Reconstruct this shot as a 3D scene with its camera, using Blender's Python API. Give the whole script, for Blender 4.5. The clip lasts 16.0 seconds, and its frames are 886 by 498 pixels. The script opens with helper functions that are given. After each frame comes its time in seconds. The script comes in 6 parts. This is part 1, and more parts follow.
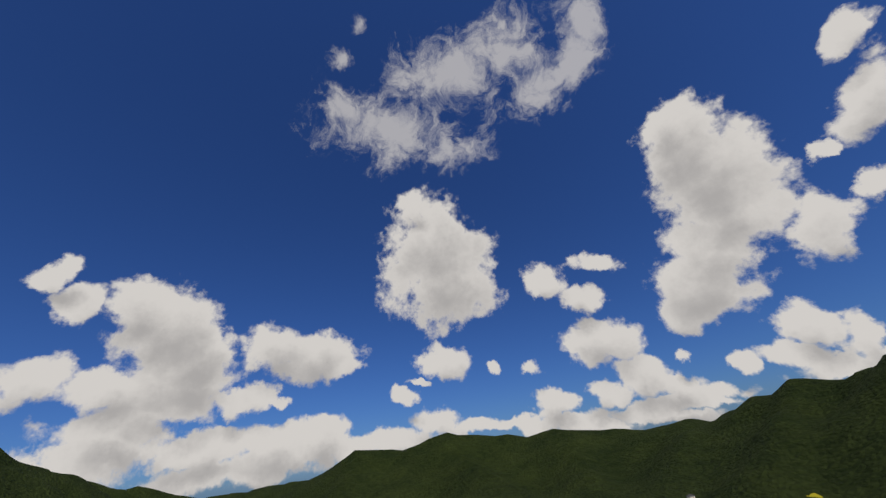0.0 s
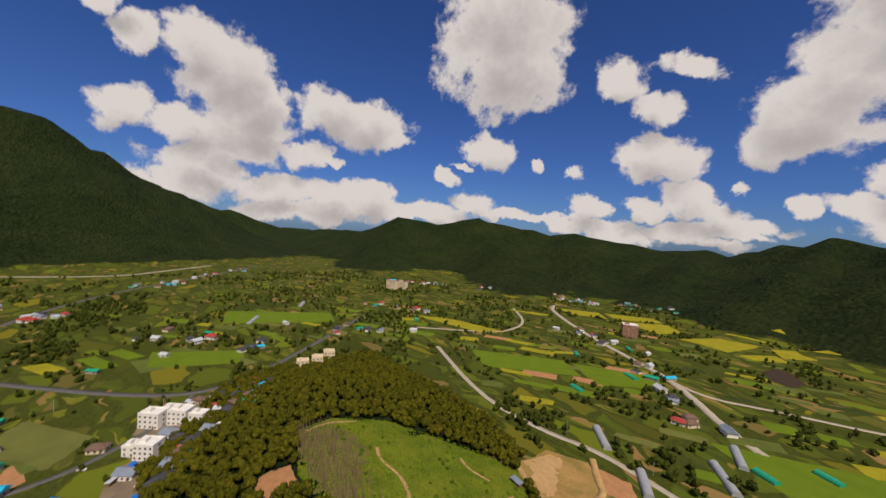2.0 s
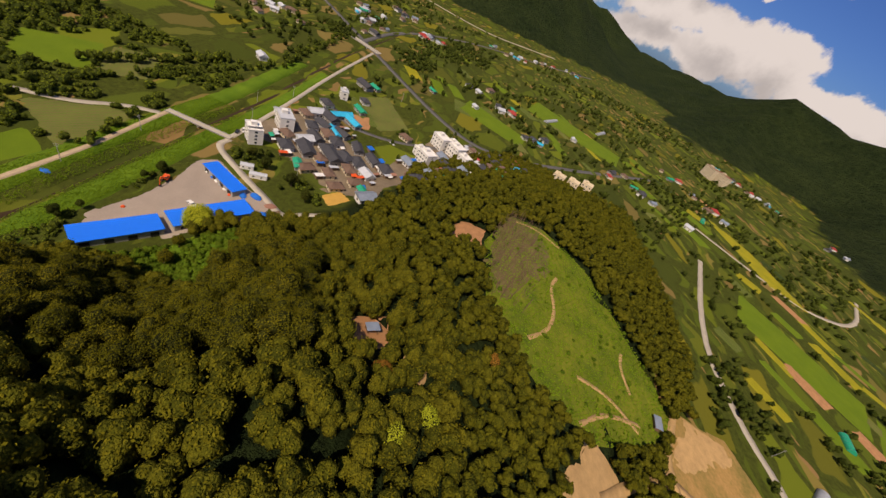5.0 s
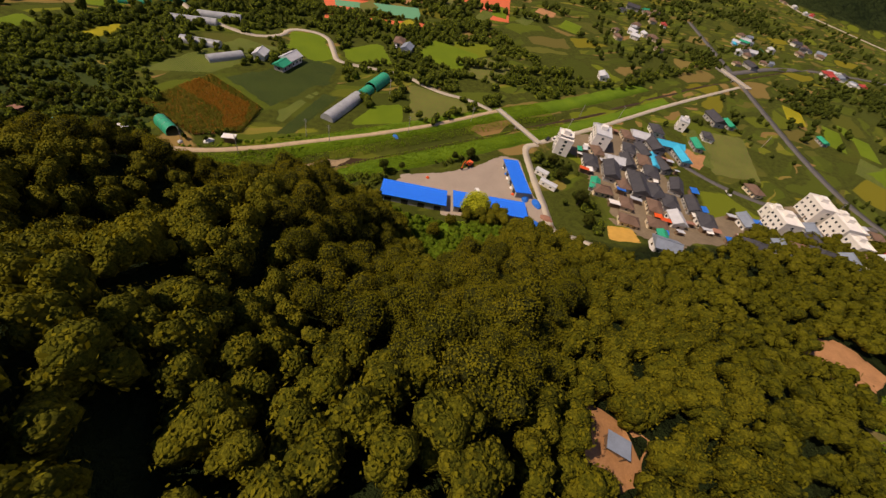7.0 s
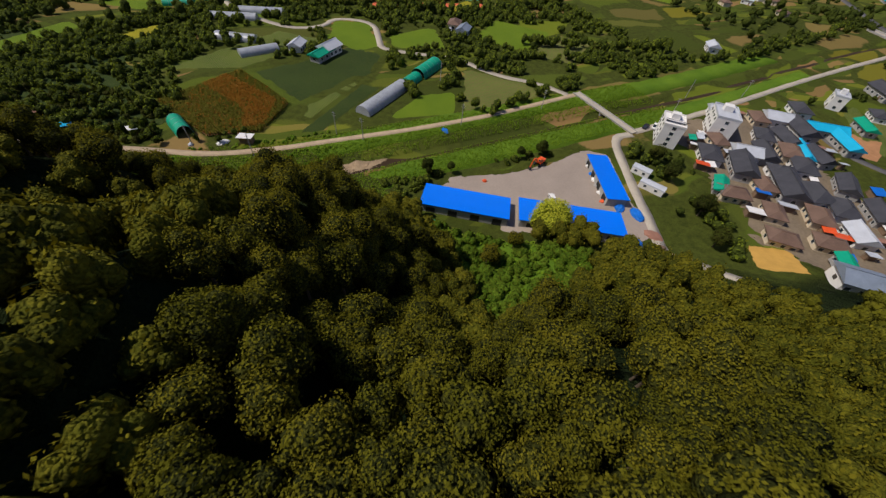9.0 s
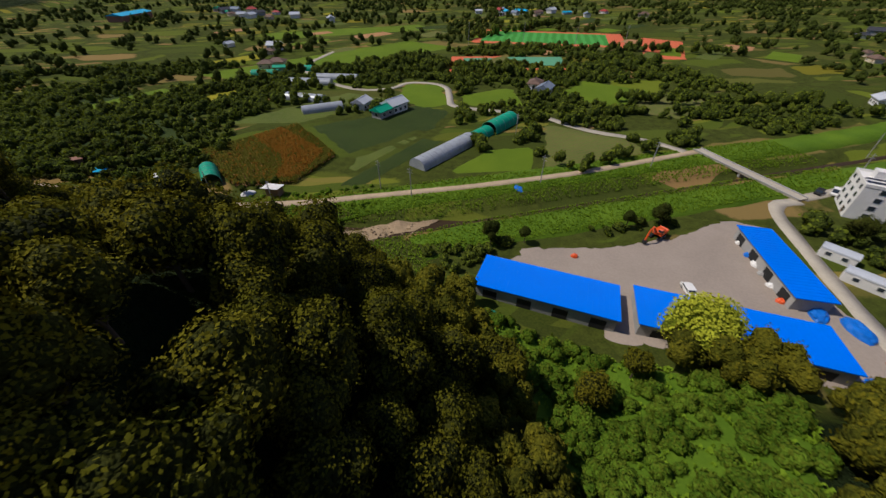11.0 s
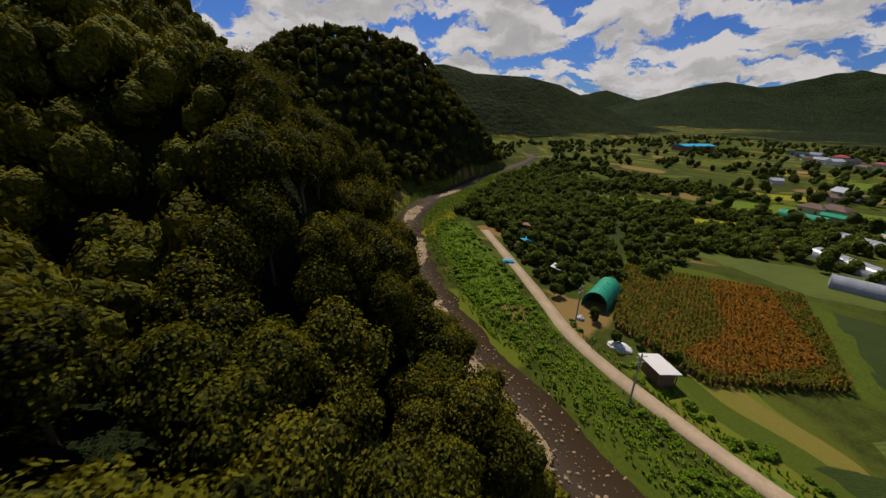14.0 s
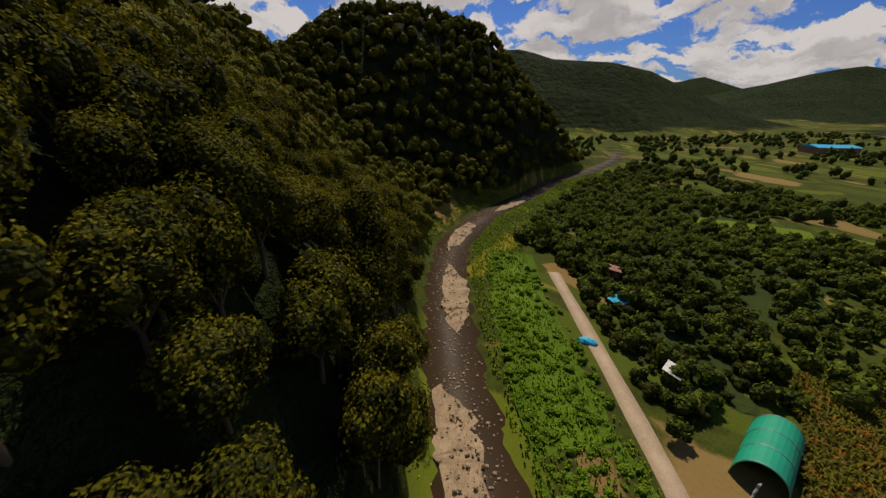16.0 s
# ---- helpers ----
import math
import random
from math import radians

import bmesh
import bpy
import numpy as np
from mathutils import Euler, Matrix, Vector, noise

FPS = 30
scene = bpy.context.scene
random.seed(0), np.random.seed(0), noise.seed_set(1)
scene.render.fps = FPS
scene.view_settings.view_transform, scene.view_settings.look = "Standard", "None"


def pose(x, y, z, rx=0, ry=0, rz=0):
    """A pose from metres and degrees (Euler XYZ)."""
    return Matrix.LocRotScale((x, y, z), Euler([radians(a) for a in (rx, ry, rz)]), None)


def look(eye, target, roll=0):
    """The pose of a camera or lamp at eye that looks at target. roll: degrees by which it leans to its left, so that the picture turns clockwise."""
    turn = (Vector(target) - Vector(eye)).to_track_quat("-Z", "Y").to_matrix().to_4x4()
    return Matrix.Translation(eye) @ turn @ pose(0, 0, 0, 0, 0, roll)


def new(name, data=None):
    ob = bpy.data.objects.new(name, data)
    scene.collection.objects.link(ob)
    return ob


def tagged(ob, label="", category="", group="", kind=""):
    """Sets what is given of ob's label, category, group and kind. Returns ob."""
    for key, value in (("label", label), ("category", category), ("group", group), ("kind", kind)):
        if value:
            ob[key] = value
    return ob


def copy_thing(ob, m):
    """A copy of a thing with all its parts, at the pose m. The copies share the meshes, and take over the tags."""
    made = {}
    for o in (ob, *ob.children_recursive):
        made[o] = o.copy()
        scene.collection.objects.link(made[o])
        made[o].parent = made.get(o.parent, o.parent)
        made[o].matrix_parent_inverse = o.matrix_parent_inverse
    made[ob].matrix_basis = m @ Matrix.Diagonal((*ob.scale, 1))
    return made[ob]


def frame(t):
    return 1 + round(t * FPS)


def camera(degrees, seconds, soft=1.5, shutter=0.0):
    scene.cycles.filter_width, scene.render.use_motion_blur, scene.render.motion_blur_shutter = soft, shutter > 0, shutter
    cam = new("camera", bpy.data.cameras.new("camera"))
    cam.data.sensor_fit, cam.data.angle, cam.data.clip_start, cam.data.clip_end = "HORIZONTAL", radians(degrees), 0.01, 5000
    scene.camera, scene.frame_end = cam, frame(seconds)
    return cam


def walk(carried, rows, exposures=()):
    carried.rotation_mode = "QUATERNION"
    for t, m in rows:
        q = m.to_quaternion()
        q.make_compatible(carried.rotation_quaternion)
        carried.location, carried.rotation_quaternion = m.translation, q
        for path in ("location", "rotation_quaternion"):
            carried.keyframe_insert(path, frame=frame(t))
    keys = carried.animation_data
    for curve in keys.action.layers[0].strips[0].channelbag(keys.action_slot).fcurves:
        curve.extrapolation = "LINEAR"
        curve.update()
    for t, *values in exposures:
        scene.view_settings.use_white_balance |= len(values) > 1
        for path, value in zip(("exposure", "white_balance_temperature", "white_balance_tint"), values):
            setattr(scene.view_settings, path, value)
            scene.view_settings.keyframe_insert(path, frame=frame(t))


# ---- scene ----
cam = camera(101.5, 16.0, soft=1.4, shutter=0.15)
PATH = [  # seconds, x, y, z, and the turn in degrees about x, y, z
    (0.0, -0.20, 0.52, 127.67, 120.29, 7.17, 43.99),
    (0.5, 3.76, -1.20, 132.39, 117.87, 6.98, 43.44),
    (1.0, 8.54, -4.22, 137.22, 110.77, 6.65, 43.52),
    (1.5, 11.91, -6.39, 141.74, 99.74, 3.59, 44.87),
    (2.0, 13.50, -4.96, 144.95, 87.56, -3.63, 48.66),
    (2.5, 15.04, -5.20, 146.77, 77.88, -10.51, 54.16),
    (3.0, 14.80, -2.73, 145.34, 72.66, -16.62, 61.31),
    (5.5, -1.48, 25.09, 121.87, 44.04, -21.83, 112.90),
    (6.0, -6.84, 23.84, 114.90, 43.14, -18.53, 125.81),
    (6.5, -13.42, 20.15, 107.96, 42.40, -15.17, 139.57),
    (7.0, -19.83, 14.80, 101.91, 40.87, -11.12, 147.60),
    (7.5, -25.58, 9.52, 96.15, 40.30, -7.53, 150.65),
    (8.0, -30.82, 3.51, 90.42, 40.12, -5.65, 152.78),
    (10.5, -51.37, -28.23, 59.29, 46.32, -1.15, 157.15),
    (11.0, -54.72, -34.69, 53.79, 51.44, 0.02, 164.79),
    (11.5, -57.02, -41.70, 48.91, 57.41, 0.81, 175.67),
    (12.0, -58.55, -49.33, 45.11, 62.49, 0.86, -170.84),
    (12.5, -59.20, -57.70, 42.22, 65.78, 1.05, -157.89),
    (13.0, -58.03, -66.40, 40.44, 67.43, 0.69, -145.26),
    (13.5, -55.10, -74.99, 39.49, 68.35, -0.56, -133.25),
    (14.0, -50.71, -82.45, 38.99, 68.99, -1.59, -123.88),
    (14.5, -45.02, -88.95, 39.11, 68.93, -1.44, -118.06),
    (15.0, -38.35, -94.40, 39.55, 68.71, -0.61, -115.94),
    (15.5, -30.91, -99.02, 40.11, 68.25, -0.51, -115.61),
    (16.0, -23.31, -102.90, 40.65, 67.07, -1.83, -113.45),
]
walk(cam, [(t, pose(x, y, z, a, b, c)) for t, x, y, z, a, b, c in PATH], exposures=[(0.0, -0.1, 6400, 10), (3.0, 0.0, 6800, 17), (5.5, 0.05, 7200, 20), (6.5, 0.05, 7700, 23), (8.0, -0.05, 6500, 16), (10.5, -0.2, 5800, 13), (12.0, -0.22, 5900, 12), (16.0, -0.2, 6500, 14)])

# ---- sun and sky ----
SUN_AZ, SUN_EL = (0.927, -0.375), 54.0          # towards the sun in plan, and its height in degrees
world = bpy.data.worlds.new("sky")
scene.world = world
world.use_nodes = True
WN, WL = world.node_tree.nodes, world.node_tree.links
WN.clear()


def wmath(op, a, b=None, c=None, clamp=False):
    n = WN.new("ShaderNodeMath")
    n.operation, n.use_clamp = op, clamp
    for i, v in enumerate((a, b, c)):
        if v is None:
            continue
        if isinstance(v, (int, float)):
            n.inputs[i].default_value = v
        else:
            WL.new(v, n.inputs[i])
    return n.outputs[0]


def direction(az, el):
    a, e = radians(az), radians(el)
    return Vector((-math.sin(a) * math.cos(e), math.cos(a) * math.cos(e), math.sin(e)))


# clouds: azimuth, elevation, half width, half height, lean, all in degrees
TOWER = [
    (41.2, 30.3, 8.3, 8.8, -8), (40.6, 24.8, 9.3, 7.8, -8), (44.0, 37.3, 2.4, 2.4, -6), (-1.7, 32.7, 5.1, 6.6, -35),
    (-3.0, 27.7, 6.7, 6.6, -33), (-2.2, 23.1, 6.8, 5.4, -30), (1.1, 19.2, 6.0, 4.7, -25), (4.1, 15.7, 6.5, 5.6, -21),
    (7.1, 12.8, 4.0, 3.2, -18), (-1.6, 35.3, 4.2, 3.1, -36), (-18.6, 26.2, 2.5, 5.4, -48), (-21.5, 32.7, 2.0, 2.6, -55),
    (-9.7, 16.7, 3.2, 4.4, -31), (-14.4, 18.7, 1.6, 2.5, -37), (-3.6, 8.0, 2.9, 2.7, -19), (-6.6, 5.8, 2.1, 3.1, -18),
    (-0.4, 5.4, 3.6, 1.7, -15), (4.4, 5.7, 1.7, 1.6, -14), (-13.4, 23.8, 1.4, 1.4, -40),
]
WISP = [
    (31.2, 55.2, 8.8, 4.8, -15), (19.2, 55.8, 5.9, 3.8, -25), (46.6, 48.9, 9.2, 4.6, -3), (36.1, 44.7, 5.2, 2.8, -11),
    (56.6, 51.8, 3.9, 3.0, 5), (13.6, 47.7, 4.7, 3.3, -28), (6.1, 49.7, 3.2, 4.8, -35), (0.9, 52.8, 2.4, 2.9, -40),
    (58.7, 57.5, 1.5, 1.4, 9), (54.4, 61.8, 1.2, 1.3, 6),
]
BANK = [
    (92.1, 23.5, 2.1, 1.8, 15), (88.8, 20.3, 2.5, 2.8, 10), (84.2, 21.0, 3.4, 3.7, 9), (80.1, 18.8, 5.6, 5.0, 5),
    (76.5, 16.2, 6.0, 3.9, 2), (77.0, 12.8, 7.0, 3.7, -0), (67.6, 16.3, 5.5, 3.8, -1), (61.3, 15.4, 6.8, 3.4, -3),
    (58.0, 13.6, 4.4, 2.2, -4), (90.2, 12.0, 3.9, 2.8, 2), (84.8, 11.5, 4.7, 2.7, 1), (78.7, 9.6, 7.2, 2.5, -2),
    (70.3, 9.9, 4.3, 2.3, -3), (66.4, 9.8, 1.9, 0.9, -4), (82.6, 6.9, 6.9, 2.3, -4), (74.4, 5.1, 9.6, 2.4, -5),
    (64.9, 4.2, 9.0, 2.6, -6), (60.8, 5.1, 4.8, 2.6, -6), (54.9, 3.1, 5.0, 1.9, -7), (50.3, 2.5, 5.1, 1.5, -7),
    (86.0, 4.2, 8.0, 2.6, 0), (70.0, 2.2, 11.0, 2.4, 0), (52.0, 3.4, 9.0, 1.7, 0), (34.0, 3.6, 9.0, 1.2, 0), (13.0, 2.6, 10.0, 1.3, 0), (-6.0, 3.6, 9.0, 1.4, 0),
]
PUFF = [
    (42.2, 12.9, 4.5, 2.9, -7), (44.9, 5.3, 4.4, 1.9, -7), (38.1, 3.8, 3.0, 1.1, -8), (48.7, 8.5, 2.7, 1.3, -6),
    (46.0, 10.2, 2.3, 0.7, -7), (35.1, 11.1, 1.3, 1.1, -9), (28.9, 10.2, 2.1, 1.7, -10), (27.0, 5.0, 3.3, 1.9, -9),
    (30.0, 2.7, 4.2, 1.7, -8), (23.2, 1.4, 6.2, 1.4, -8), (20.0, 5.5, 3.5, 2.2, -10), (15.1, 6.0, 4.4, 3.0, -11),
    (12.2, 4.8, 3.4, 1.8, -11), (19.1, 11.4, 5.7, 3.4, -13), (19.3, 18.0, 3.8, 2.3, -15), (24.7, 21.9, 4.1, 2.8, -14),
    (15.6, 22.3, 4.2, 1.6, -19), (9.6, 7.8, 1.3, 1.2, -14), (14.3, 1.1, 6.1, 1.0, -9), (9.0, 1.8, 3.7, 0.8, -10),
]
CLOUDS = TOWER + BANK + PUFF

tc = WN.new("ShaderNodeTexCoord")
n1 = WN.new("ShaderNodeTexNoise")
n1.inputs["Scale"].default_value, n1.inputs["Detail"].default_value, n1.inputs["Roughness"].default_value = 9.0, 9.0, 0.62
WL.new(tc.outputs["Generated"], n1.inputs["Vector"])
off = WN.new("ShaderNodeVectorMath")
off.operation = "SUBTRACT"
WL.new(n1.outputs["Color"], off.inputs[0])
off.inputs[1].default_value = (0.5, 0.5, 0.5)
sca = WN.new("ShaderNodeVectorMath")
sca.operation = "SCALE"
WL.new(off.outputs[0], sca.inputs[0])
sca.inputs["Scale"].default_value = 0.10
warp = WN.new("ShaderNodeVectorMath")
warp.operation = "ADD"
WL.new(tc.outputs["Generated"], warp.inputs[0])
WL.new(sca.outputs[0], warp.inputs[1])
low = WN.new("ShaderNodeVectorMath")           # the same field looked up a little higher, for the lit tops
low.operation = "ADD"
WL.new(warp.outputs[0], low.inputs[0])
low.inputs[1].default_value = (0.012, -0.02, 0.045)


def cloud_field(vec, rows):
    best = None
    for az, el, w, h, lean in rows:
        c = direction(az, el)
        right = Vector((math.cos(radians(az)), math.sin(radians(az)), 0))
        up = right.cross(-c).normalized()
        if up.z < 0:
            up = -up
        r = radians(lean)
        ax, ay = right * math.cos(r) + up * math.sin(r), up * math.cos(r) - right * math.sin(r)
        m = Matrix((ax, ay, ax.cross(ay))).transposed().to_euler()
        mp = WN.new("ShaderNodeMapping")
        mp.vector_type = "TEXTURE"
        mp.inputs["Location"].default_value = c
        mp.inputs["Rotation"].default_value = m
        mp.inputs["Scale"].default_value = (radians(w), radians(h), 0.5)
        if best is None:
            WL.new(vec, mp.inputs["Vector"])
        else:                                   # one cloud after another
            ch = WN.new("ShaderNodeVectorMath")
            ch.operation = "MULTIPLY_ADD"
            WL.new(best, ch.inputs[0])
            ch.inputs[1].default_value = (1e-7, 0, 0)
            WL.new(vec, ch.inputs[2])
            WL.new(ch.outputs[0], mp.inputs["Vector"])
        ln = WN.new("ShaderNodeVectorMath")
        ln.operation = "LENGTH"
        WL.new(mp.outputs[0], ln.inputs[0])
        best = ln.outputs["Value"] if best is None else wmath("SMOOTH_MIN", best, ln.outputs["Value"], 0.12)
    return best


def cumulus_deck(vec):
    """The broken cumulus field towards the sun: noise on a flat layer of air."""
    sp = WN.new("ShaderNodeSeparateXYZ")
    WL.new(vec, sp.inputs[0])
    z = wmath("ADD", wmath("MAXIMUM", sp.outputs["Z"], 0.0), 0.16)
    cb = WN.new("ShaderNodeCombineXYZ")
    WL.new(wmath("DIVIDE", sp.outputs["X"], z), cb.inputs[0])
    WL.new(wmath("DIVIDE", sp.outputs["Y"], z), cb.inputs[1])
    nz = WN.new("ShaderNodeTexNoise")
    nz.inputs["Scale"].default_value, nz.inputs["Detail"].default_value, nz.inputs["Roughness"].default_value = 1.7, 9.0, 0.60
    WL.new(cb.outputs[0], nz.inputs["Vector"])
    cover = wmath("MAXIMUM", wmath("MULTIPLY", wmath("SUBTRACT", 0.62, nz.outputs["Fac"]), 5.0), 0.25)
    south = wmath("MULTIPLY", wmath("ADD", wmath("ADD", sp.outputs["Y"], wmath("MULTIPLY", sp.outputs["X"], -0.35)), 0.12), 9.0)
    high = wmath("MULTIPLY", wmath("SUBTRACT", sp.outputs["Z"], 0.62), 6.0)
    return wmath("ADD", cover, wmath("ADD", wmath("MAXIMUM", south, 0.0), wmath("MAXIMUM", high, 0.0)))


dens = wmath("MINIMUM", cloud_field(warp.outputs[0], CLOUDS), cumulus_deck(warp.outputs[0]))
dens2 = wmath("MINIMUM", cloud_field(low.outputs[0], CLOUDS), cumulus_deck(low.outputs[0]))
n2 = WN.new("ShaderNodeTexNoise")
n2.inputs["Scale"].default_value, n2.inputs["Detail"].default_value, n2.inputs["Roughness"].default_value = 11.0, 11.0, 0.60
WL.new(tc.outputs["Generated"], n2.inputs["Vector"])
n3 = WN.new("ShaderNodeTexNoise")              # the small billows
n3.inputs["Scale"].default_value, n3.inputs["Detail"].default_value, n3.inputs["Roughness"].default_value = 42.0, 6.0, 0.6
WL.new(warp.outputs[0], n3.inputs["Vector"])


def smooth(value, *bounds):
    m = WN.new("ShaderNodeMapRange")
    m.interpolation_type = "SMOOTHSTEP"
    WL.new(value, m.inputs["Value"])
    for i, v in enumerate(bounds):
        m.inputs[1 + i].default_value = v
    return m.outputs[0]


ragged = wmath("ADD", wmath("MULTIPLY", wmath("SUBTRACT", n2.outputs["Fac"], 0.5), 1.9), wmath("MULTIPLY", wmath("SUBTRACT", n3.outputs["Fac"], 0.5), 0.35))
body = smooth(wmath("ADD", dens, ragged), 1.0, 0.66, 0.0, 1.0)
# thin high shreds: drawn out, never solid
n4 = WN.new("ShaderNodeTexNoise")
n4.inputs["Scale"].default_value, n4.inputs["Detail"].default_value, n4.inputs["Roughness"].default_value = 11.0, 10.0, 0.72
n4.inputs["Distortion"].default_value = 0.6
WL.new(warp.outputs[0], n4.inputs["Vector"])
shreds = wmath("ADD", cloud_field(warp.outputs[0], WISP), wmath("MULTIPLY", wmath("SUBTRACT", n4.outputs["Fac"], 0.5), 4.2))
veil = wmath("MULTIPLY", smooth(shreds, 1.25, 0.1, 0.0, 1.0), 0.62)
cover = wmath("MAXIMUM", body, veil)
thick = wmath("ADD", dens2, wmath("MULTIPLY", ragged, 0.75))
lit = smooth(thick, -0.1, 1.0, 0.0, 1.0)
tone = WN.new("ShaderNodeMix")
tone.data_type = "RGBA"
tone.inputs["A"].default_value = (0.43, 0.41, 0.395, 1)
tone.inputs["B"].default_value = (0.69, 0.655, 0.615, 1)
WL.new(lit, tone.inputs["Factor"])
sky = WN.new("ShaderNodeTexSky")
sky.sky_type = "NISHITA"
sky.sun_disc = False
sky.sun_elevation = radians(SUN_EL)
sky.sun_rotation = math.atan2(SUN_AZ[0], SUN_AZ[1])
sky.ozone_density, sky.dust_density, sky.air_density = 4.0, 0.4, 1.0
hue = WN.new("ShaderNodeMix")                   # deep late-summer blue
hue.data_type, hue.blend_type = "RGBA", "MULTIPLY"
hue.inputs["Factor"].default_value = 1.0
hue.inputs["B"].default_value = (0.024, 0.040, 0.073, 1)
WL.new(sky.outputs[0], hue.inputs["A"])
mixc = WN.new("ShaderNodeMix")
mixc.data_type = "RGBA"
WL.new(cover, mixc.inputs["Factor"])
WL.new(hue.outputs["Result"], mixc.inputs["A"])
WL.new(tone.outputs["Result"], mixc.inputs["B"])
bg = WN.new("ShaderNodeBackground")
bg.inputs["Strength"].default_value = 1.0
WL.new(mixc.outputs["Result"], bg.inputs["Color"])
wo = WN.new("ShaderNodeOutputWorld")
WL.new(bg.outputs[0], wo.inputs["Surface"])

sun = new("sun", bpy.data.lights.new("sun", "SUN"))
sun.data.energy, sun.data.angle, sun.data.color = 4.2, radians(0.5), (1.0, 0.89, 0.72)
ce = math.cos(radians(SUN_EL))
sdir = Vector((SUN_AZ[0] * ce, SUN_AZ[1] * ce, math.sin(radians(SUN_EL))))
sun.matrix_world = look((0, 0, 900), Vector((0, 0, 900)) - sdir)


# ---- materials ----
def ramp(nt, fac, stops):
    r = nt.nodes.new("ShaderNodeValToRGB")
    while len(r.color_ramp.elements) < len(stops):
        r.color_ramp.elements.new(0.5)
    for e, (p, c) in zip(r.color_ramp.elements, stops):
        e.position, e.color = p, (*c, 1)
    nt.links.new(fac, r.inputs[0])
    return r.outputs[0]


def tex_noise(nt, scale, detail=4.0, rough=0.55, coords=None):
    n = nt.nodes.new("ShaderNodeTexNoise")
    n.inputs["Scale"].default_value, n.inputs["Detail"].default_value, n.inputs["Roughness"].default_value = scale, detail, rough
    if coords is None:
        coords = nt.nodes.new("ShaderNodeNewGeometry").outputs["Position"]
    nt.links.new(coords, n.inputs["Vector"])
    return n.outputs["Fac"]


def mixed(nt, fac, a, b, blend="MIX"):
    m = nt.nodes.new("ShaderNodeMix")
    m.data_type, m.blend_type = "RGBA", blend
    for s, v in (("Factor", fac), ("A", a), ("B", b)):
        if isinstance(v, (int, float)):
            m.inputs[s].default_value = v
        elif isinstance(v, tuple):
            m.inputs[s].default_value = (*v, 1)
        else:
            nt.links.new(v, m.inputs[s])
    return m.outputs["Result"]


def material(name):
    m = bpy.data.materials.new(name)
    m.use_nodes = True
    nt = m.node_tree
    return m, nt, nt.nodes["Principled BSDF"]


def bump(nt, bsdf, height, strength=0.5, dist=0.1):
    b = nt.nodes.new("ShaderNodeBump")
    b.inputs["Strength"].default_value, b.inputs["Distance"].default_value = strength, dist
    nt.links.new(height, b.inputs["Height"])
    nt.links.new(b.outputs[0], bsdf.inputs["Normal"])


def plain(name, c, rough=0.7, metal=0.0, var=0.35, big=0.35, fine=4.0, bmp=0.2, spec=0.3):
    """A surface with stains at a large scale and grain at a fine one."""
    m, nt, b = material(name)
    dark = tuple(x * (1 - var) for x in c)
    light = tuple(min(1, x * (1 + var * 0.6)) for x in c)
    f1, f2 = tex_noise(nt, big), tex_noise(nt, fine, 5, 0.65)
    col = mixed(nt, 0.5, ramp(nt, f1, [(0.3, dark), (0.7, light)]), ramp(nt, f2, [(0.3, dark), (0.7, light)]))
    nt.links.new(col, b.inputs["Base Color"])
    b.inputs["Roughness"].default_value, b.inputs["Metallic"].default_value = rough, metal
    b.inputs["Specular IOR Level"].default_value = spec
    if bmp:
        bump(nt, b, f2, bmp, 0.06)
    return m


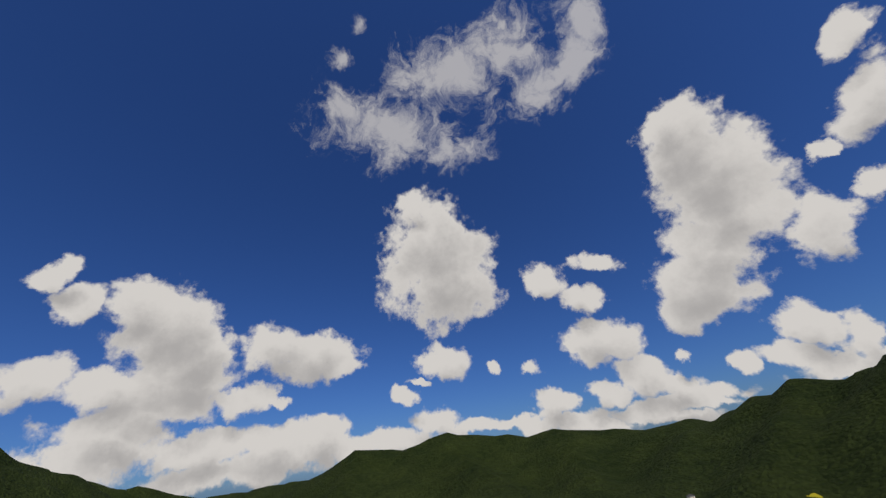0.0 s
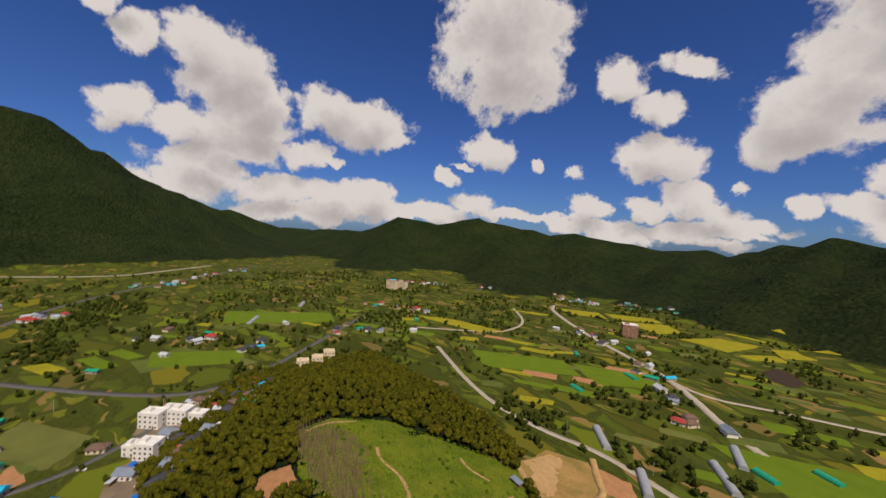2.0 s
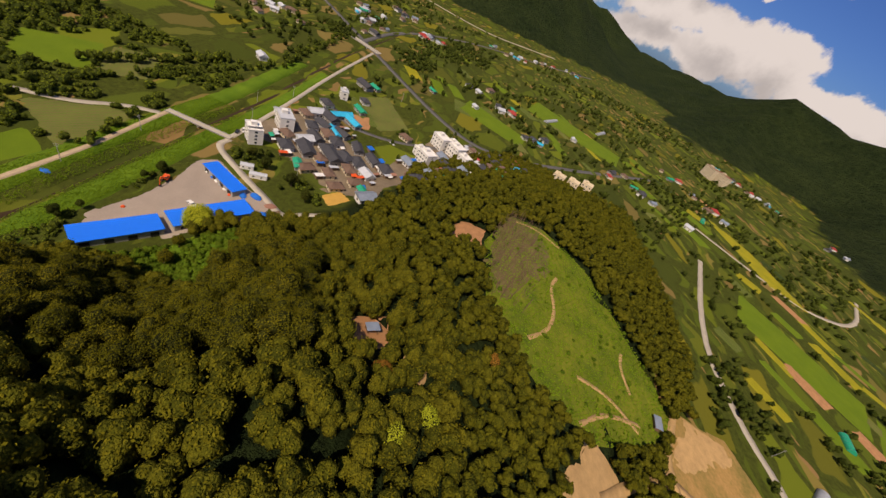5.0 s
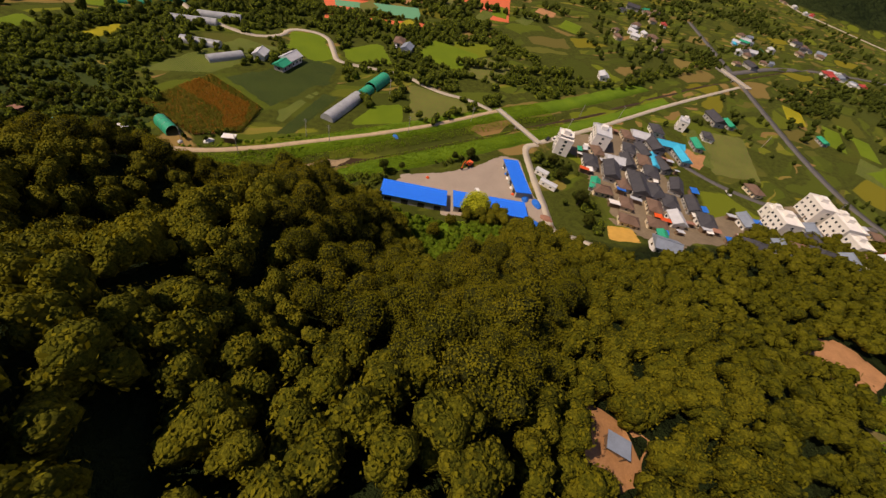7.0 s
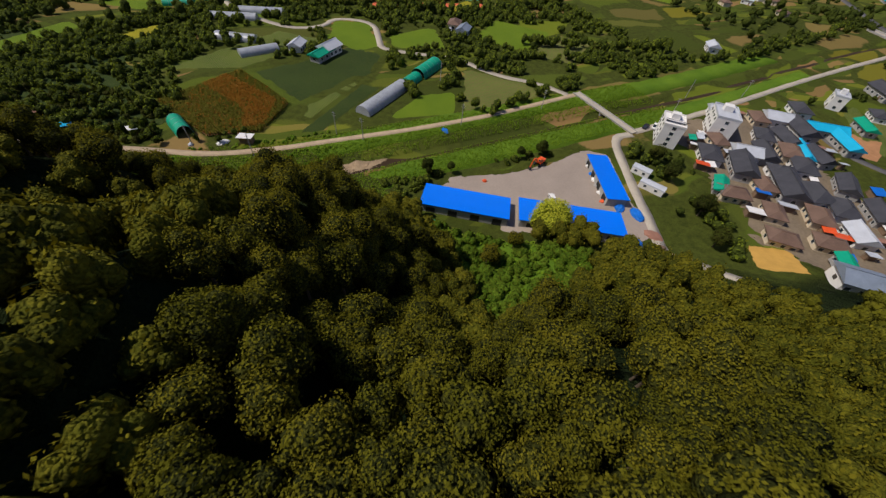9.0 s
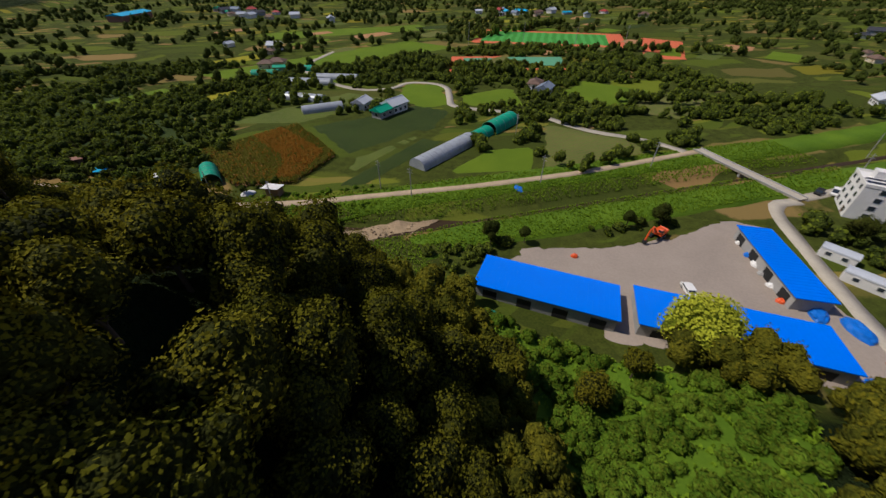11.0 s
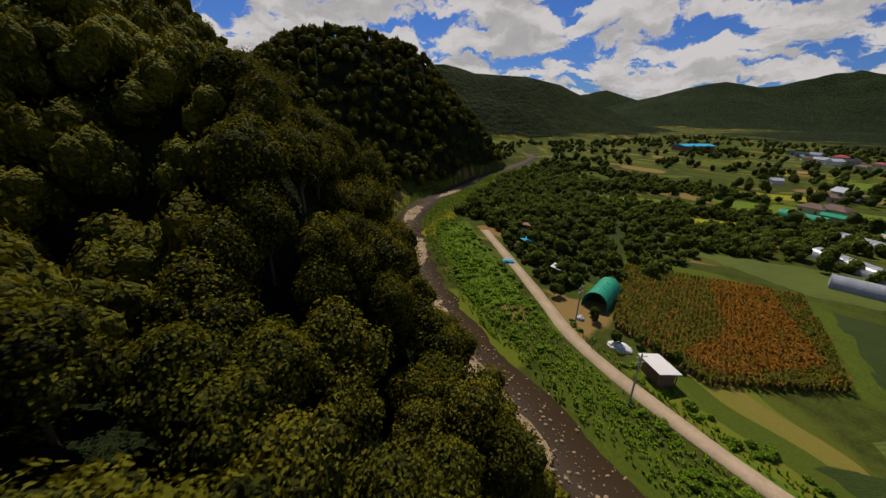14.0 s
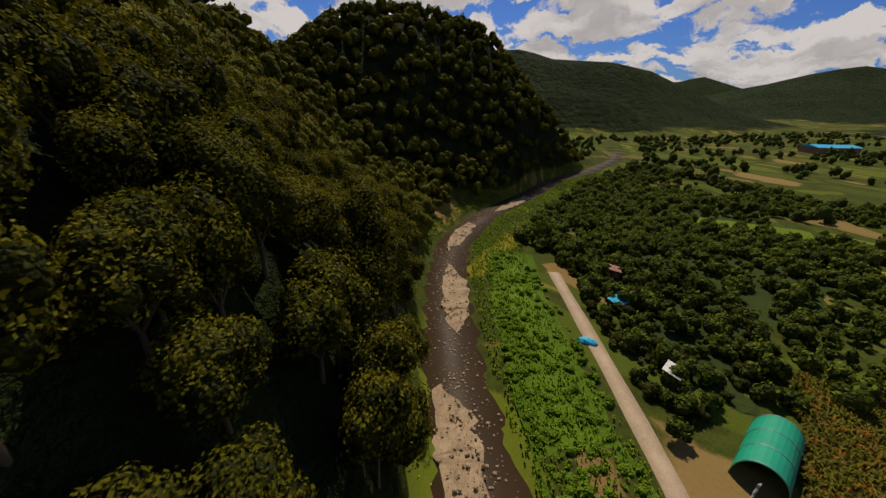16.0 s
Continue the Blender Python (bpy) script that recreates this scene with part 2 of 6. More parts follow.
def leafy(name, a, b2, c, autumn=0.0):
    """Foliage: colour varies from tree to tree and from tuft to tuft."""
    m, nt, b = material(name)
    oi = nt.nodes.new("ShaderNodeObjectInfo")
    geo = nt.nodes.new("ShaderNodeNewGeometry")
    cell = nt.nodes.new("ShaderNodeTexVoronoi")          # crown by crown
    cell.inputs["Scale"].default_value = 0.19
    nt.links.new(geo.outputs["Position"], cell.inputs["Vector"])
    cs = nt.nodes.new("ShaderNodeSeparateColor")
    nt.links.new(cell.outputs["Color"], cs.inputs[0])
    half = nt.nodes.new("ShaderNodeMath")
    half.operation = "MULTIPLY_ADD"
    nt.links.new(cs.outputs[0], half.inputs[0])
    half.inputs[1].default_value = 0.55
    nt.links.new(tex_noise(nt, 0.035, 3), half.inputs[2])
    big = half.outputs[0]
    isl = geo.outputs["Random Per Island"]
    mx = nt.nodes.new("ShaderNodeMath")
    mx.operation = "ADD"
    nt.links.new(oi.outputs["Random"], mx.inputs[0])
    nt.links.new(big, mx.inputs[1])
    hf = nt.nodes.new("ShaderNodeMath")
    hf.operation = "MULTIPLY"
    nt.links.new(mx.outputs[0], hf.inputs[0])
    hf.inputs[1].default_value = 0.46
    col = mixed(nt, 0.38, ramp(nt, hf.outputs[0], [(0.15, a), (0.5, b2), (0.85, c)]), ramp(nt, isl, [(0.0, tuple((x + y) / 2 for x, y in zip(a, b2))), (0.6, b2), (1.0, tuple((x + y) / 2 for x, y in zip(b2, c)))]))
    nt.links.new(col, b.inputs["Base Color"])
    b.inputs["Roughness"].default_value, b.inputs["Specular IOR Level"].default_value = 0.8, 0.02
    tr = nt.nodes.new("ShaderNodeBsdfTranslucent")
    nt.links.new(mixed(nt, 1.0, col, (1.6, 1.45, 0.35), "MULTIPLY"), tr.inputs["Color"])
    ms = nt.nodes.new("ShaderNodeMixShader")
    ms.inputs[0].default_value = 0.14
    nt.links.new(b.outputs[0], ms.inputs[1])
    nt.links.new(tr.outputs[0], ms.inputs[2])
    nt.links.new(ms.outputs[0], nt.nodes["Material Output"].inputs["Surface"])
    return m


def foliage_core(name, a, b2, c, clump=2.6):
    """The body of a crown behind its outer tufts: leaf clusters with dark gaps between them, in tones lowered to
    imitate shade.
    """
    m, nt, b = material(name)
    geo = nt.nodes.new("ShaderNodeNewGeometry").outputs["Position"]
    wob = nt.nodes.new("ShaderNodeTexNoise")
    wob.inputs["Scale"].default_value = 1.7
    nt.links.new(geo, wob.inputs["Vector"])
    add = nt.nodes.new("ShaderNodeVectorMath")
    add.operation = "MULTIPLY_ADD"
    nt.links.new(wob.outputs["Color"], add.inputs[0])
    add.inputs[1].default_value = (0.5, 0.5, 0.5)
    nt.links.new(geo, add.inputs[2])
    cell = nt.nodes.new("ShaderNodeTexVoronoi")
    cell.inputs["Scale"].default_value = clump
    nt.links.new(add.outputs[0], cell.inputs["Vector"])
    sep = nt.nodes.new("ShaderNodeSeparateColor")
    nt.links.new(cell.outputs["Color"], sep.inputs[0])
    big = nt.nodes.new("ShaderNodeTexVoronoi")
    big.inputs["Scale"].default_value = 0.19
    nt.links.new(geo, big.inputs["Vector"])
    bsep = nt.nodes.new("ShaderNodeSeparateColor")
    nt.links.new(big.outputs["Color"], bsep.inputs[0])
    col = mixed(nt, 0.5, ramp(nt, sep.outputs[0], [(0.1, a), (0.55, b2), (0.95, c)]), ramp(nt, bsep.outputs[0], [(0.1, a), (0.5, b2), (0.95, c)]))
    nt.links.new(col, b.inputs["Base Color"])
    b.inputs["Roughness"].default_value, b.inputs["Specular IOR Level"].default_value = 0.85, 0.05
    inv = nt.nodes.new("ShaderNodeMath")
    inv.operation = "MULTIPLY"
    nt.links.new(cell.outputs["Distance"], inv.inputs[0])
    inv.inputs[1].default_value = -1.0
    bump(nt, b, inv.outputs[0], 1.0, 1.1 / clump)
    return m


def field_mat(name, a, b2, stripe=0.0, angle=0.0, fine=1.6, soil=None):
    """Crops: two tones, rows across the field and bare soil showing through."""
    m, nt, b = material(name)
    f1, f2 = tex_noise(nt, 0.07, 3), tex_noise(nt, fine, 6, 0.7)
    col = mixed(nt, 0.5, ramp(nt, f1, [(0.35, a), (0.65, b2)]), ramp(nt, f2, [(0.3, a), (0.7, b2)]))
    if stripe:
        mp = nt.nodes.new("ShaderNodeMapping")
        nt.links.new(nt.nodes.new("ShaderNodeNewGeometry").outputs["Position"], mp.inputs["Vector"])
        mp.inputs["Rotation"].default_value = (0, 0, angle)
        wv = nt.nodes.new("ShaderNodeTexWave")
        wv.inputs["Scale"].default_value, wv.inputs["Distortion"].default_value, wv.inputs["Detail"].default_value = stripe, 1.5, 2
        nt.links.new(mp.outputs[0], wv.inputs["Vector"])
        col = mixed(nt, ramp(nt, wv.outputs["Fac"], [(0.35, (0, 0, 0)), (0.75, (0.8, 0.8, 0.8))]), col, soil or (0.16, 0.11, 0.05))
    nt.links.new(col, b.inputs["Base Color"])
    b.inputs["Roughness"].default_value, b.inputs["Specular IOR Level"].default_value = 0.9, 0.1
    bump(nt, b, f2, 0.8, 0.3)
    return m


def ground_mat():
    """Grass and small plots in the valley, woods on the slopes."""
    m, nt, b = material("valley_ground")
    geo = nt.nodes.new("ShaderNodeNewGeometry").outputs["Position"]
    wob = nt.nodes.new("ShaderNodeTexNoise")
    wob.inputs["Scale"].default_value = 0.02
    nt.links.new(geo, wob.inputs["Vector"])
    wsc = nt.nodes.new("ShaderNodeVectorMath")
    wsc.operation = "MULTIPLY_ADD"
    nt.links.new(wob.outputs["Color"], wsc.inputs[0])
    wsc.inputs[1].default_value = (40, 40, 0)
    nt.links.new(geo, wsc.inputs[2])
    mp = nt.nodes.new("ShaderNodeMapping")
    mp.inputs["Rotation"].default_value, mp.inputs["Scale"].default_value = (0, 0, 0.5), (1 / 46, 1 / 22, 0)
    nt.links.new(wsc.outputs[0], mp.inputs["Vector"])
    vor = nt.nodes.new("ShaderNodeTexVoronoi")
    vor.inputs["Scale"].default_value = 1.0
    nt.links.new(mp.outputs[0], vor.inputs["Vector"])
    sep = nt.nodes.new("ShaderNodeSeparateColor")
    nt.links.new(vor.outputs["Color"], sep.inputs[0])
    plots = ramp(nt, sep.outputs[0], [(0.0, (0.022, 0.036, 0.007)), (0.2, (0.085, 0.12, 0.010)), (0.36, (0.035, 0.05, 0.010)), (0.5, (0.15, 0.19, 0.012)), (0.62, (0.028, 0.042, 0.008)), (0.74, (0.24, 0.20, 0.014)), (0.80, (0.05, 0.065, 0.012)), (0.92, (0.30, 0.18, 0.07)), (0.97, (0.07, 0.10, 0.012))])
    fine = nt.nodes.new("ShaderNodeTexVoronoi")              # garden strips inside the plots
    fmp = nt.nodes.new("ShaderNodeMapping")
    fmp.inputs["Rotation"].default_value, fmp.inputs["Scale"].default_value = (0, 0, 0.62), (1 / 19, 1 / 5.5, 0)
    nt.links.new(wsc.outputs[0], fmp.inputs["Vector"])
    fine.inputs["Scale"].default_value = 1.0
    nt.links.new(fmp.outputs[0], fine.inputs["Vector"])
    fsep = nt.nodes.new("ShaderNodeSeparateColor")
    nt.links.new(fine.outputs["Color"], fsep.inputs[0])
    strips = ramp(nt, fsep.outputs[0], [(0.0, (0.018, 0.030, 0.006)), (0.3, (0.07, 0.105, 0.010)), (0.55, (0.035, 0.05, 0.009)), (0.78, (0.16, 0.18, 0.016)), (0.90, (0.30, 0.16, 0.07)), (0.98, (0.06, 0.08, 0.012))])
    plots = mixed(nt, ramp(nt, sep.outputs[1], [(0.42, (0, 0, 0)), (0.48, (1, 1, 1))]), plots, strips)
    rim = nt.nodes.new("ShaderNodeTexVoronoi")               # hedges and weedy dykes between the plots
    rim.feature = "DISTANCE_TO_EDGE"
    rim.inputs["Scale"].default_value = 1.0
    nt.links.new(mp.outputs[0], rim.inputs["Vector"])
    hedge = nt.nodes.new("ShaderNodeMath")
    hedge.operation = "MULTIPLY_ADD"
    nt.links.new(tex_noise(nt, 0.09, 5, 0.7), hedge.inputs[0])
    hedge.inputs[1].default_value = -0.15
    nt.links.new(rim.outputs["Distance"], hedge.inputs[2])
    f1, f2 = tex_noise(nt, 0.35, 5, 0.65), tex_noise(nt, 2.2, 6, 0.7)
    plots = mixed(nt, ramp(nt, hedge.outputs[0], [(0.0, (1, 1, 1)), (0.03, (0, 0, 0))]), plots, ramp(nt, f1, [(0.35, (0.012, 0.022, 0.005)), (0.65, (0.05, 0.065, 0.010))]))
    grass = mixed(nt, 0.5, ramp(nt, f1, [(0.3, (0.03, 0.05, 0.006)), (0.7, (0.09, 0.135, 0.011))]), ramp(nt, f2, [(0.3, (0.022, 0.04, 0.005)), (0.72, (0.09, 0.135, 0.012))]))
    # the plots begin away from the stream
    sx = nt.nodes.new("ShaderNodeSeparateXYZ")
    nt.links.new(geo, sx.inputs[0])
    far = tex_noise(nt, 0.012, 3)
    val = mixed(nt, ramp(nt, far, [(0.32, (0, 0, 0)), (0.38, (1, 1, 1))]), grass, plots)
    val = mixed(nt, 0.3, val, ramp(nt, f2, [(0.25, (0.020, 0.030, 0.006)), (0.75, (0.17, 0.175, 0.025))]))
    crowns = nt.nodes.new("ShaderNodeTexVoronoi")            # the woods, crown by crown
    crowns.inputs["Scale"].default_value = 0.105
    nt.links.new(geo, crowns.inputs["Vector"])
    csep = nt.nodes.new("ShaderNodeSeparateColor")
    nt.links.new(crowns.outputs["Color"], csep.inputs[0])
    w1, w2 = tex_noise(nt, 0.05, 8, 0.72), tex_noise(nt, 0.008, 5, 0.6)
    wood = mixed(nt, 0.5, ramp(nt, csep.outputs[0], [(0.1, (0.008, 0.016, 0.004)), (0.9, (0.031, 0.048, 0.014))]), ramp(nt, w2, [(0.35, (0.008, 0.016, 0.005)), (0.65, (0.038, 0.052, 0.014))]))
    wood = mixed(nt, 0.35, wood, ramp(nt, w1, [(0.35, (0.006, 0.012, 0.004)), (0.65, (0.036, 0.052, 0.016))]))
    zn = nt.nodes.new("ShaderNodeMath")
    zn.operation = "MULTIPLY_ADD"
    nt.links.new(tex_noise(nt, 0.02, 4), zn.inputs[0])
    zn.inputs[1].default_value = 18.0
    nt.links.new(sx.outputs["Z"], zn.inputs[2])
    up = nt.nodes.new("ShaderNodeMapRange")
    nt.links.new(zn.outputs[0], up.inputs["Value"])
    up.inputs[1].default_value, up.inputs[2].default_value = 13.0, 16.0
    nt.links.new(mixed(nt, up.outputs[0], val, wood), b.inputs["Base Color"])
    b.inputs["Roughness"].default_value, b.inputs["Specular IOR Level"].default_value = 0.95, 0.05
    hgt = nt.nodes.new("ShaderNodeMath")
    hgt.operation = "MULTIPLY"
    lumps = nt.nodes.new("ShaderNodeMath")
    lumps.operation = "MULTIPLY_ADD"
    nt.links.new(crowns.outputs["Distance"], lumps.inputs[0])
    lumps.inputs[1].default_value = -0.5
    nt.links.new(w1, lumps.inputs[2])
    nt.links.new(lumps.outputs[0], hgt.inputs[0])
    nt.links.new(up.outputs[0], hgt.inputs[1])
    bump(nt, b, hgt.outputs[0], 1.0, 14.0)
    return m


M = {
    "ground": ground_mat(),
    "bark": plain("bark", (0.10, 0.075, 0.05), 0.9),
    # inner crown tones: leaf colours darkened, shade within the crown put into them
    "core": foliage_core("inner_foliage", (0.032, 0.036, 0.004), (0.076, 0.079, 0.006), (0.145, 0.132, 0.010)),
    # near trees: a still darker copy, deep shade between tufts painted in
    "shade_core": foliage_core("shade_tinted_foliage", (0.012, 0.015, 0.004), (0.034, 0.038, 0.006), (0.07, 0.07, 0.010), 3.2),
    # ginkgo leaf colour halved, so shade inside its crown is in the material
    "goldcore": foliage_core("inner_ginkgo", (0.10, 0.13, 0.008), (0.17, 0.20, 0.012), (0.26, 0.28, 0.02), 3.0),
    # shrub leaf colour about halved, standing in for shade inside the bush
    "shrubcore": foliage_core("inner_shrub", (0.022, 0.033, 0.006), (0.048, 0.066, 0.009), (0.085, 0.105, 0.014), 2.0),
    "leaf": leafy("oak_leaves", (0.042, 0.044, 0.004), (0.098, 0.096, 0.007), (0.168, 0.145, 0.010)),
    "leafdark": leafy("dark_leaves", (0.018, 0.026, 0.005), (0.042, 0.056, 0.009), (0.085, 0.095, 0.014)),
    "leafgold": leafy("gold_leaves", (0.22, 0.27, 0.015), (0.36, 0.39, 0.025), (0.48, 0.47, 0.04)),
    "leafrust": leafy("rust_leaves", (0.14, 0.06, 0.012), (0.26, 0.12, 0.02), (0.32, 0.2, 0.03)),
    "shrub": leafy("shrub_leaves", (0.040, 0.060, 0.006), (0.09, 0.125, 0.010), (0.16, 0.19, 0.018)),
    "reed": leafy("reed_blades", (0.075, 0.145, 0.006), (0.13, 0.215, 0.010), (0.19, 0.28, 0.018)),
    "corn": leafy("maize_leaves", (0.050, 0.062, 0.008), (0.10, 0.10, 0.012), (0.16, 0.135, 0.022)),
    "cornrust": leafy("dry_maize", (0.12, 0.05, 0.006), (0.21, 0.085, 0.010), (0.24, 0.125, 0.018)),
    "lane": plain("sandy_concrete", (0.45, 0.34, 0.215), 0.95, var=0.3, big=0.25, fine=3.0),
    # reed green lowered by a third: shade beneath the creepers' tufts, painted
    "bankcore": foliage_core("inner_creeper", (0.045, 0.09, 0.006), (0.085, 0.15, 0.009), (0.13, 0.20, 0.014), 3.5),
    "road": plain("concrete_road", (0.42, 0.37, 0.29), 0.9, var=0.25, big=0.2, fine=2.5),
    "asphalt": plain("asphalt", (0.11, 0.105, 0.10), 0.9, var=0.3),
    "lot": plain("gravel_yard", (0.33, 0.27, 0.215), 0.95, var=0.22, big=0.09, fine=2.0),
    "sand": plain("dry_sand", (0.46, 0.29, 0.12), 0.95, var=0.35, big=0.3),
    "gravel": plain("river_gravel", (0.34, 0.245, 0.14), 0.9, var=0.5, big=0.5, fine=3.0, bmp=0.8),
    "yellow": plain("drying_grain", (0.52, 0.30, 0.06), 0.95, var=0.2),
    "blue": plain("blue_sheet_metal", (0.001, 0.165, 0.84), 0.42, 0.0, var=0.06, big=0.15, fine=1.0, bmp=0),
    "bluetarp": plain("blue_tarpaulin", (0.01, 0.14, 0.55), 0.45, var=0.3, fine=2.0, bmp=0.5),
    "cyan": plain("cyan_sheet_metal", (0.02, 0.40, 0.62), 0.5, var=0.15),
    "teal": plain("green_shade_net", (0.005, 0.30, 0.17), 0.6, var=0.2, fine=6),
    "film": plain("greenhouse_film", (0.34, 0.36, 0.38), 0.35, var=0.3, fine=2.0, bmp=0.1, spec=0.5),
    "white": plain("white_render", (0.72, 0.70, 0.66), 0.8, var=0.12),
    "cream": plain("cream_render", (0.62, 0.52, 0.36), 0.8, var=0.15),
    "grey": plain("grey_wall", (0.34, 0.33, 0.31), 0.85, var=0.25),
    "brick": plain("red_brown_wall", (0.30, 0.15, 0.10), 0.85, var=0.3),
    "tile": plain("dark_roof_tile", (0.055, 0.055, 0.062), 0.6, var=0.4, fine=5.0, bmp=0.5),
    "tilebrown": plain("brown_roof_tile", (0.16, 0.10, 0.07), 0.7, var=0.4, fine=5.0, bmp=0.5),
    "redroof": plain("red_roof", (0.36, 0.05, 0.04), 0.6, var=0.3),
    "slate": plain("grey_blue_roof", (0.20, 0.24, 0.30), 0.55, var=0.3),
    "paleroof": plain("pale_roof", (0.48, 0.50, 0.53), 0.5, var=0.2),
    "glass": plain("dark_window_glass", (0.03, 0.04, 0.05), 0.08, var=0.2, bmp=0, spec=0.6),
    "solar": plain("solar_panel", (0.015, 0.02, 0.06), 0.15, var=0.2, bmp=0, spec=0.6),
    "wood": plain("weathered_wood", (0.20, 0.13, 0.08), 0.85, var=0.4),
    "orange": plain("orange_paint", (0.70, 0.09, 0.015), 0.45, var=0.2),
    "black": plain("black_rubber_and_openings", (0.02, 0.02, 0.02), 0.8),
    "steel": plain("galvanised_steel", (0.35, 0.36, 0.37), 0.5, 0.6),
    "clay": plain("red_clay_court", (0.60, 0.13, 0.05), 0.9, var=0.15),
    "turf": field_mat("striped_turf", (0.05, 0.22, 0.03), (0.06, 0.26, 0.04), 0.045, 0.5, soil=(0.09, 0.34, 0.07)),
    "court": plain("green_court", (0.10, 0.30, 0.16), 0.85, var=0.12),
    "yardsoil": plain("trodden_yard", (0.20, 0.155, 0.10), 0.95, var=0.45, big=0.12, fine=1.2),
    "plotsoil": field_mat("stony_plot", (0.14, 0.13, 0.03), (0.44, 0.25, 0.09), fine=0.6),
    "scrub": field_mat("scrubby_ground", (0.075, 0.085, 0.014), (0.19, 0.135, 0.06), fine=0.9),
    "soil": plain("bare_earth", (0.40, 0.20, 0.085), 0.95, var=0.4, big=0.25),
    "rice": field_mat("rice", (0.09, 0.145, 0.008), (0.13, 0.19, 0.010)),
    "dark": field_mat("dark_crop", (0.016, 0.036, 0.007), (0.036, 0.062, 0.010), 0.9, 0.7, soil=(0.05, 0.06, 0.014)),
    "mid": field_mat("vegetable_rows", (0.045, 0.08, 0.010), (0.10, 0.14, 0.016), 0.35, 0.62, soil=(0.13, 0.13, 0.04)),
    "ripe": field_mat("ripe_rice", (0.20, 0.20, 0.012), (0.34, 0.29, 0.016)),
    "plot": field_mat("mixed_plot", (0.06, 0.11, 0.015), (0.15, 0.19, 0.03), 0.22, 2.2),
    "bank": field_mat("tall_bank_grass", (0.06, 0.12, 0.006), (0.125, 0.205, 0.012), fine=1.3),
    "meadow": field_mat("hill_meadow", (0.055, 0.10, 0.007), (0.19, 0.20, 0.018), fine=0.35),
}
wm, wnt, wb = material("stream_water")
wb.inputs["Base Color"].default_value = (0.045, 0.028, 0.014, 1)
wb.inputs["Roughness"].default_value = 0.5
wb.inputs["Specular IOR Level"].default_value = 0.10
bump(wnt, wb, tex_noise(wnt, 1.1, 4), 0.35, 0.05)
M["water"] = wm


# ---- the lie of the land ----
def polar(az, d, el, eye):
    a, (ox, oy) = radians(az), (-45, -89) if eye < 50 else (0, 0)
    return (ox - math.sin(a) * d, oy + math.cos(a) * d, eye + d * math.tan(radians(el)))


